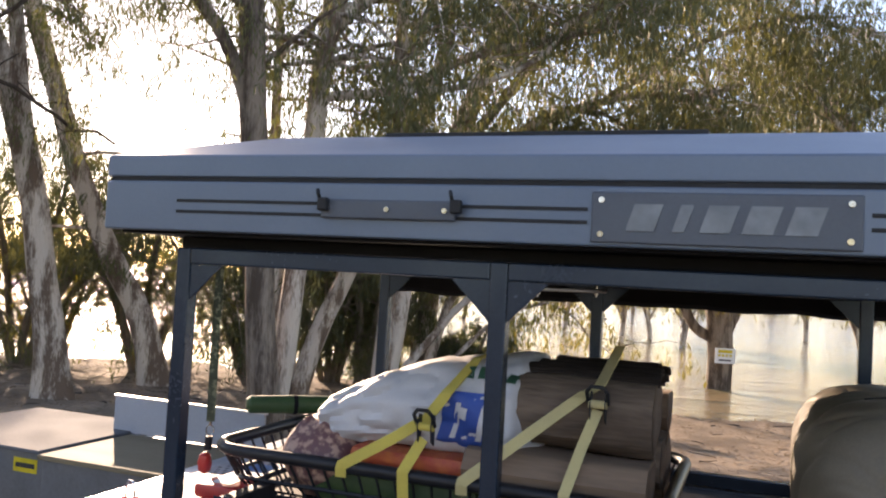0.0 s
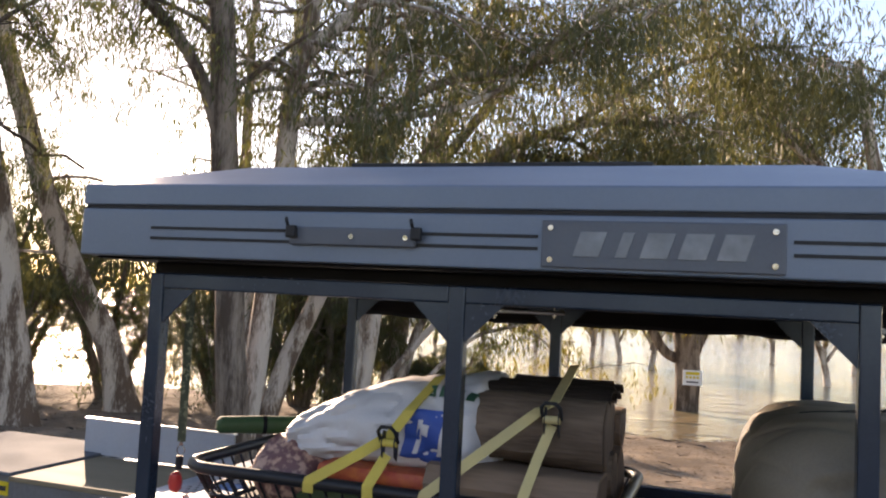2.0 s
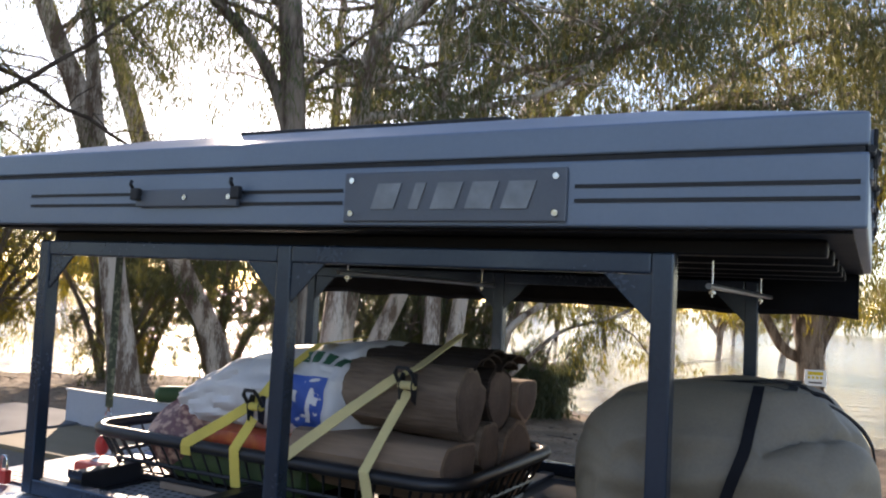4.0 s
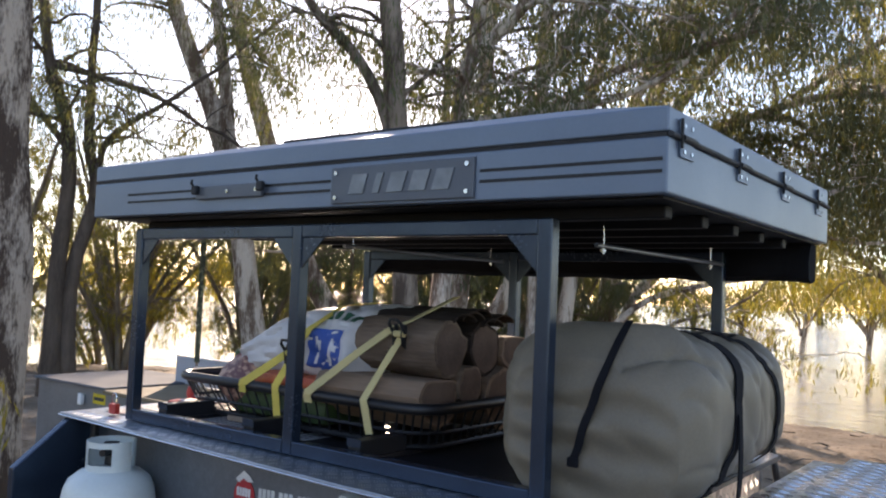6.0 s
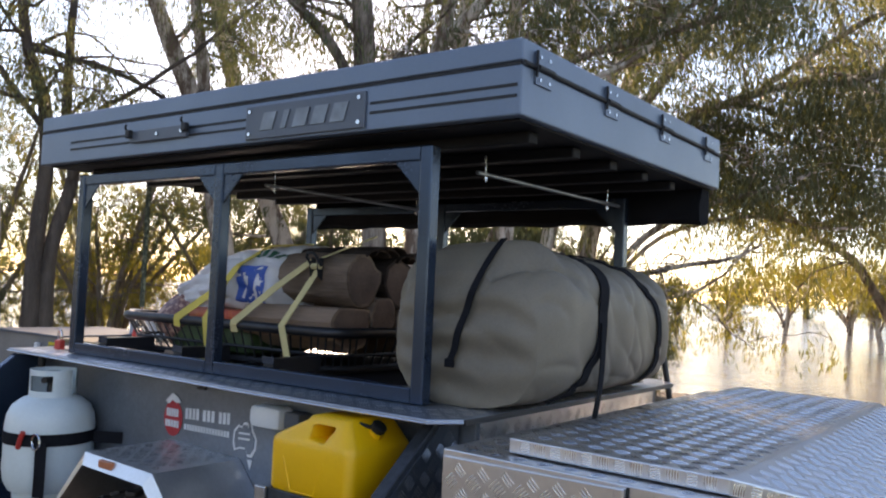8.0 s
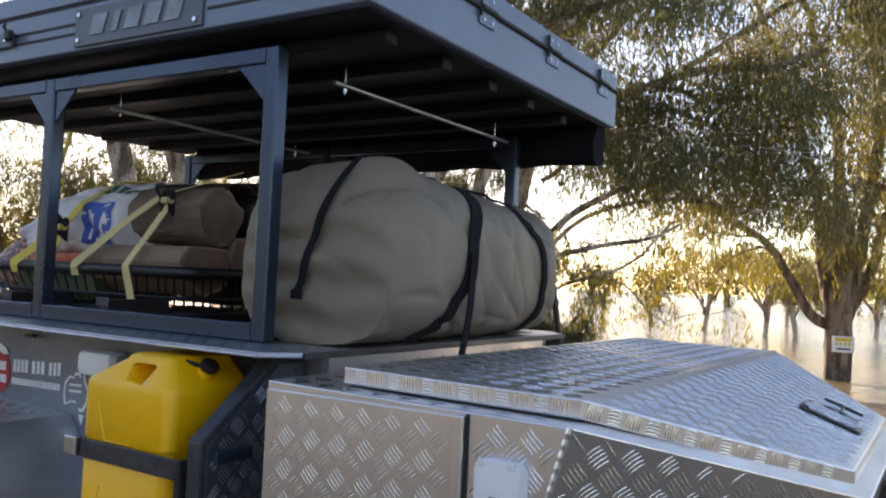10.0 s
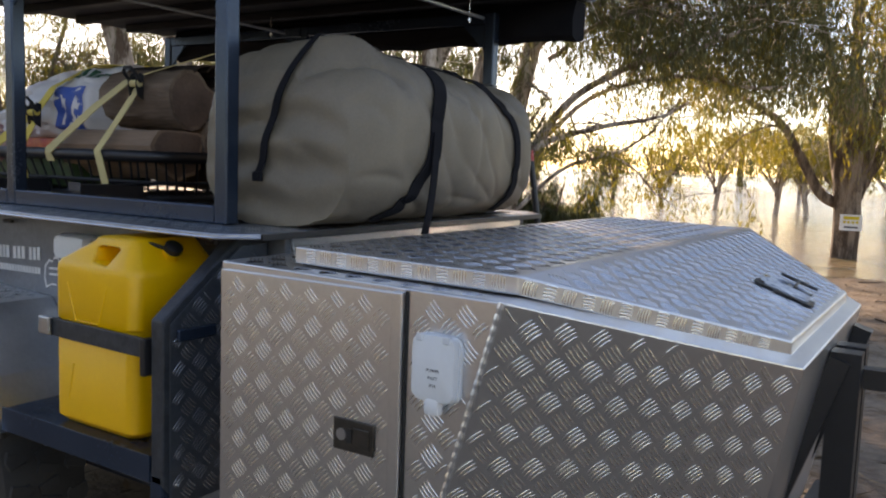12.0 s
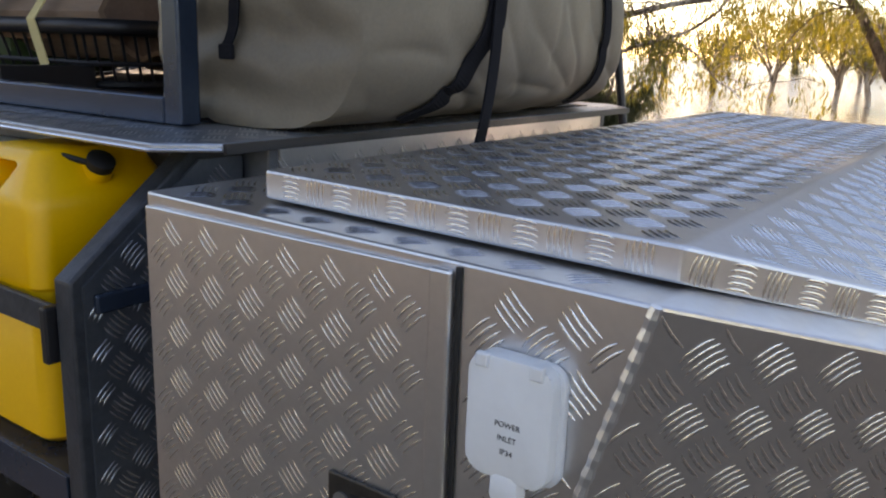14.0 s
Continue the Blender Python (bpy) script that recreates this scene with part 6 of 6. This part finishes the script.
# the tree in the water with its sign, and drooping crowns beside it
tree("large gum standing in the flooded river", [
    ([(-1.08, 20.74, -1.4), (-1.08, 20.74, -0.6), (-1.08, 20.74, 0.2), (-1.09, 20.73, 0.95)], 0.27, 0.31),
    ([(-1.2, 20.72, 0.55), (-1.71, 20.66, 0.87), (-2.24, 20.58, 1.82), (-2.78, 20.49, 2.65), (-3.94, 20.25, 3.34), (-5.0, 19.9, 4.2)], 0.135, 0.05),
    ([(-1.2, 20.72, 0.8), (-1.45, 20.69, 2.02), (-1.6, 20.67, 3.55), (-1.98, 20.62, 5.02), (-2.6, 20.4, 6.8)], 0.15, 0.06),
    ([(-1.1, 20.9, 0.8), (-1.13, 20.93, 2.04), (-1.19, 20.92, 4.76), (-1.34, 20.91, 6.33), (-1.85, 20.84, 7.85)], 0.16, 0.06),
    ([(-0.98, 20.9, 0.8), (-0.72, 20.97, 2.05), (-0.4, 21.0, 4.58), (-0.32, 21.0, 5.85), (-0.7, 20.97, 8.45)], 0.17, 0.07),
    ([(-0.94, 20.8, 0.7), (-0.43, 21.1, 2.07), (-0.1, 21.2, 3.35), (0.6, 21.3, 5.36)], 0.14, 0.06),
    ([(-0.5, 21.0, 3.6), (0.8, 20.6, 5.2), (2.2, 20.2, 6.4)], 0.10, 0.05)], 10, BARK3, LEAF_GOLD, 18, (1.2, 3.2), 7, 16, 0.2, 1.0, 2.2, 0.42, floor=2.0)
sg = thing("warning_sign", (-0.93, 20.34, 0.02), "small white and yellow warning sign on the trunk in the water", "sign")
srot = Matrix.Translation((-0.93, 20.34, 0.2)) @ Matrix.Rotation(radians(12), 4, "Z")


def sign_box(x0, x1, y0, y1, z0, z1):
    b = box(x0, x1, y0, y1, z0, z1, 0)
    b.transform(srot)
    return b


board = part("board", sign_box(-0.24, 0.24, -0.01, 0.01, -0.19, 0.19), WHITE, sg)
part("yellow_band", sign_box(-0.17, 0.17, -0.013, -0.0105, 0.07, 0.15), YSTICK, board)
for k in range(4):
    part("pictogram", sign_box(-0.17 + k * 0.09, -0.11 + k * 0.09, -0.013, -0.0105, -0.02, 0.04), YSTICK, board)
part("print_bar", sign_box(-0.15, 0.15, -0.013, -0.0105, -0.13, -0.09), GREYTEXT, board)
tree("tall gum with a dense drooping crown over the bank", [
    ([(-5.9, 12.3, gz(-5.9, 12.3)), (-5.8, 12.4, 2.0), (-5.4, 12.6, 4.5), (-4.9, 12.8, 6.5)], 0.19, 0.10),
    ([(-5.6, 12.5, 3.4), (-4.2, 12.9, 4.6), (-2.6, 13.3, 5.2), (-1.4, 13.6, 5.2)], 0.10, 0.04),
    ([(-5.5, 12.5, 4.0), (-4.0, 12.2, 5.6), (-2.6, 12.0, 6.6), (-1.0, 12.2, 7.2)], 0.10, 0.04),
    ([(-4.6, 12.8, 4.4), (-3.4, 13.4, 4.6), (-2.4, 13.9, 4.2), (-1.7, 14.2, 3.6)], 0.06, 0.02),
    ([(-5.3, 12.6, 3.2), (-4.4, 12.9, 3.9), (-3.6, 13.1, 4.0), (-2.9, 13.2, 3.7)], 0.05, 0.02),
    ([(-5.0, 12.7, 4.0), (-4.0, 13.2, 4.9), (-3.0, 13.4, 4.9), (-2.3, 13.5, 4.4)], 0.05, 0.02),
    ([(-2.9, 13.2, 5.2), (-1.2, 13.4, 6.2), (0.2, 13.8, 6.6), (1.2, 14.2, 6.4)], 0.06, 0.03)], 11, BARK, LEAF, 23, (0.9, 2.2), 8, 15, 0.165, 1.05, 0.8, 0.32, floor=2.3)

tree("leafy gum at the edge of the flood", [
    ([(3.4, 18.2, -1.0), (3.3, 18.2, 1.5), (3.0, 18.0, 4.0), (2.6, 17.8, 6.0)], 0.2, 0.1),
    ([(3.2, 18.1, 2.4), (2.2, 17.6, 4.2), (1.0, 17.2, 5.6)], 0.1, 0.05),
    ([(3.1, 18.1, 3.0), (1.8, 18.4, 5.2), (0.6, 18.6, 7.0)], 0.1, 0.05)], 12, BARK, LEAF_DARK, 16, (1.0, 2.4), 6, 16, 0.17, 0.9, 1.2, 0.4, floor=1.9)

tree("leafy gum arching low over the bank", [
    ([(-5.7, 11.6, gz(-5.7, 11.6)), (-5.0, 11.9, 1.8), (-3.8, 12.2, 2.9), (-2.4, 12.5, 3.3)], 0.08, 0.03),
    ([(-5.2, 11.8, 1.5), (-4.2, 12.6, 2.6), (-2.9, 13.2, 2.9), (-1.8, 13.5, 2.7)], 0.05, 0.02)], 13, BARK, LEAF_GOLD, 7, (0.6, 1.3), 4, 8, 0.12, 0.5, 0.5, 0.4, floor=1.8)

# their backlight is put into the golden leaf colour
# trees out in the flood
far = []
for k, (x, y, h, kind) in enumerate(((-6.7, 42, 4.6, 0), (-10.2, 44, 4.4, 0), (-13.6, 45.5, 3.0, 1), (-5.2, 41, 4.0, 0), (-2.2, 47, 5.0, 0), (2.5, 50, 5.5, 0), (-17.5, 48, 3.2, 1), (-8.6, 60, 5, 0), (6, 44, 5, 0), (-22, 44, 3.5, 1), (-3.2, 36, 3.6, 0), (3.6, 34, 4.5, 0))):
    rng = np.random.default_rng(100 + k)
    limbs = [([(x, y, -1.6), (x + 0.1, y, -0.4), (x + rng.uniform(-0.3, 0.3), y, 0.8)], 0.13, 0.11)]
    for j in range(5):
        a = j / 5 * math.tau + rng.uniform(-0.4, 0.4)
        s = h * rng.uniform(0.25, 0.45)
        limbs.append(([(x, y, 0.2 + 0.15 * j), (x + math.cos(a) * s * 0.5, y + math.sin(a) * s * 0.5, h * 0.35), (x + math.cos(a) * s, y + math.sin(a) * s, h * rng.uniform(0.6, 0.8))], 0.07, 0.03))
    tree("half-bare gum standing in the flood" if kind else "gum standing in the flood, backlit gold put into its leaf colour", limbs, 200 + k, BARK2 if kind else BARK, LEAF_GOLD, 8, (0.7, 1.6), 4, 10, 0.22, 0.7, 0.4, 0.4, bare=0.85 if kind else 0.1, floor=0.5, h_skip=True)
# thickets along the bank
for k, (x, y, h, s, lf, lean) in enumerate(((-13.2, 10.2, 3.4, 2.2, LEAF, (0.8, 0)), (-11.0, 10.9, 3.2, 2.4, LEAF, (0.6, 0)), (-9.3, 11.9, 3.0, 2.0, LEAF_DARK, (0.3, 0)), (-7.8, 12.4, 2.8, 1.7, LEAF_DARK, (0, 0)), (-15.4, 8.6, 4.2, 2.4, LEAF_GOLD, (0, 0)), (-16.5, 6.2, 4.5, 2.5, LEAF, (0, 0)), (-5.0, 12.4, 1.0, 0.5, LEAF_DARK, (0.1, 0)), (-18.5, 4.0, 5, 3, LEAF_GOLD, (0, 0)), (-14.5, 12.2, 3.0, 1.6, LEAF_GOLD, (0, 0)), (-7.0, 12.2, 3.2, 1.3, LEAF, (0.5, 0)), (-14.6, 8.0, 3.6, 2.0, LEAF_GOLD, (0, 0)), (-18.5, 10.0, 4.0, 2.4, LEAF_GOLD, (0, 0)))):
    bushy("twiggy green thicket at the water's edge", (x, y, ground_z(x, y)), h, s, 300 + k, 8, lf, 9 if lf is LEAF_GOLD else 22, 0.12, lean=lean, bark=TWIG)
# wooded far bank, and unseen trees added behind the camera to warm the metal's reflections
for k in range(26):
    rng = np.random.default_rng(500 + k)
    a = radians(-28 + 112 * k / 25)
    d = rng.uniform(120, 170)
    x, y = -math.sin(a) * d, math.cos(a) * d
    h = rng.uniform(5, 9)
    tree("hazy distant gum on the far bank", [([(x, y, -1), (x, y, h * 0.4), (x + 1, y, h * 0.7)], 0.4, 0.2), ([(x, y, h * 0.3), (x - 2, y, h * 0.6)], 0.2, 0.1), ([(x, y, h * 0.3), (x + 3, y, h * 0.55)], 0.2, 0.1)], 600 + k, BARK2, LEAF, 7, (2, 4), 4, 5, 1.1, 2.2, 1.0, 0.2, name="far_tree")
for k in range(13):
    rng = np.random.default_rng(800 + k)
    a = radians(95 + 170 * k / 12)
    d = rng.uniform(24, 32)
    x, y, h = -math.sin(a) * d, math.cos(a) * d, rng.uniform(5.5, 8)
    tree("unseen golden gum added behind the camp to warm the metal's reflections", [([(x, y, -0.1), (x + 0.2, y, h * 0.4), (x + 0.5, y, h * 0.8)], 0.24, 0.1), ([(x, y, h * 0.3), (x - 1.8, y + 0.5, h * 0.7)], 0.12, 0.06), ([(x, y, h * 0.25), (x + 1.8, y - 0.5, h * 0.65)], 0.12, 0.06), ([(x, y, h * 0.2), (x + 0.5, y + 1.8, h * 0.5)], 0.1, 0.05)], 700 + k, BARK, LEAF_GOLD, 12, (1.2, 3), 5, 7, 0.4, 1.1, 1.0, 0.2)

# ---- litter on the bank ----
rng = np.random.default_rng(9)
n = 26000
lx, ly = rng.uniform(-17, 5, n), rng.uniform(-3.5, 14.5, n)
keep = np.array([y < shore_y(x) - 0.25 for x, y in zip(lx, ly)])
lx, ly = lx[keep], ly[keep]
lz = np.array([ground_z(x, y) for x, y in zip(lx, ly)]) + 0.006
a = rng.random(len(lx)) * math.tau
ln, wd = rng.uniform(0.03, 0.085, len(lx)), rng.uniform(0.006, 0.016, len(lx))
ux, uy = np.cos(a), np.sin(a)
dz = rng.uniform(0, 0.02, len(lx))
v = np.stack([np.stack([lx - ux * ln, ly - uy * ln, lz], 1), np.stack([lx - uy * wd, ly + ux * wd, lz + dz * 0.5], 1), np.stack([lx + ux * ln, ly + uy * ln, lz + dz], 1), np.stack([lx + uy * wd, ly - ux * wd, lz + dz * 0.5], 1)], 1).reshape(-1, 3)
tagged(arrays("leaf_litter", v, np.arange(len(v)).reshape(-1, 4), LITTER), "dry brown fallen leaves strewn over the dirt", "litter", kind="stuff")
w = Wood()
for _ in range(900):
    if rng.random() < 0.72:
        x = rng.uniform(-15, 5)
        y = shore_y(x) - abs(rng.normal(0.25, 0.45))
    else:
        x, y = rng.uniform(-15, 4), rng.uniform(2.0, 13)
    if -3.3 < x < 2.3 and y < 1.8:
        continue
    a = rng.random() * math.tau
    l = rng.uniform(0.06, 0.45)
    p0 = np.array((x, y, ground_z(x, y) + 0.012))
    x1, y1 = x + math.cos(a) * l, y + math.sin(a) * l
    p1 = np.array((x1, y1, ground_z(x1, y1) + rng.uniform(0.01, 0.05)))
    m = (p0 + p1) / 2 + rng.normal(0, 0.02, 3)
    m[2] = max(m[2], ground_z(m[0], m[1]) + 0.01)
    w.tube([p0, m, p1], rng.uniform(0.004, 0.016), 0.004, 5)
tagged(arrays("drift_sticks", np.concatenate(w.v), np.concatenate(w.f), STICK, smooth=True), "dark sticks and flood debris along the shore", "debris", kind="stuff")
sap = thing("sapling", (-3.5, 0.42, 0), "small sapling with a few yellow leaves", "sapling")
wsap = Wood()
wsap.tube(smooth_path([(-3.5, 0.42, -0.05), (-3.48, 0.43, 0.5), (-3.5, 0.42, 1.02)], 6), 0.008, 0.003, 6)
arrays("stem", np.concatenate(wsap.v), np.concatenate(wsap.f), BARK2, sap, smooth=True)
v, f = leaves([(-3.5, 0.42, 1.04), (-3.47, 0.43, 0.9), (-3.49, 0.42, 1.0), (-3.52, 0.41, 0.8)], 6, 0.12, 0.10, rng, 0.4)
arrays("leaf_tuft", v, f, LEAF_GOLD, sap, kind="stuff")
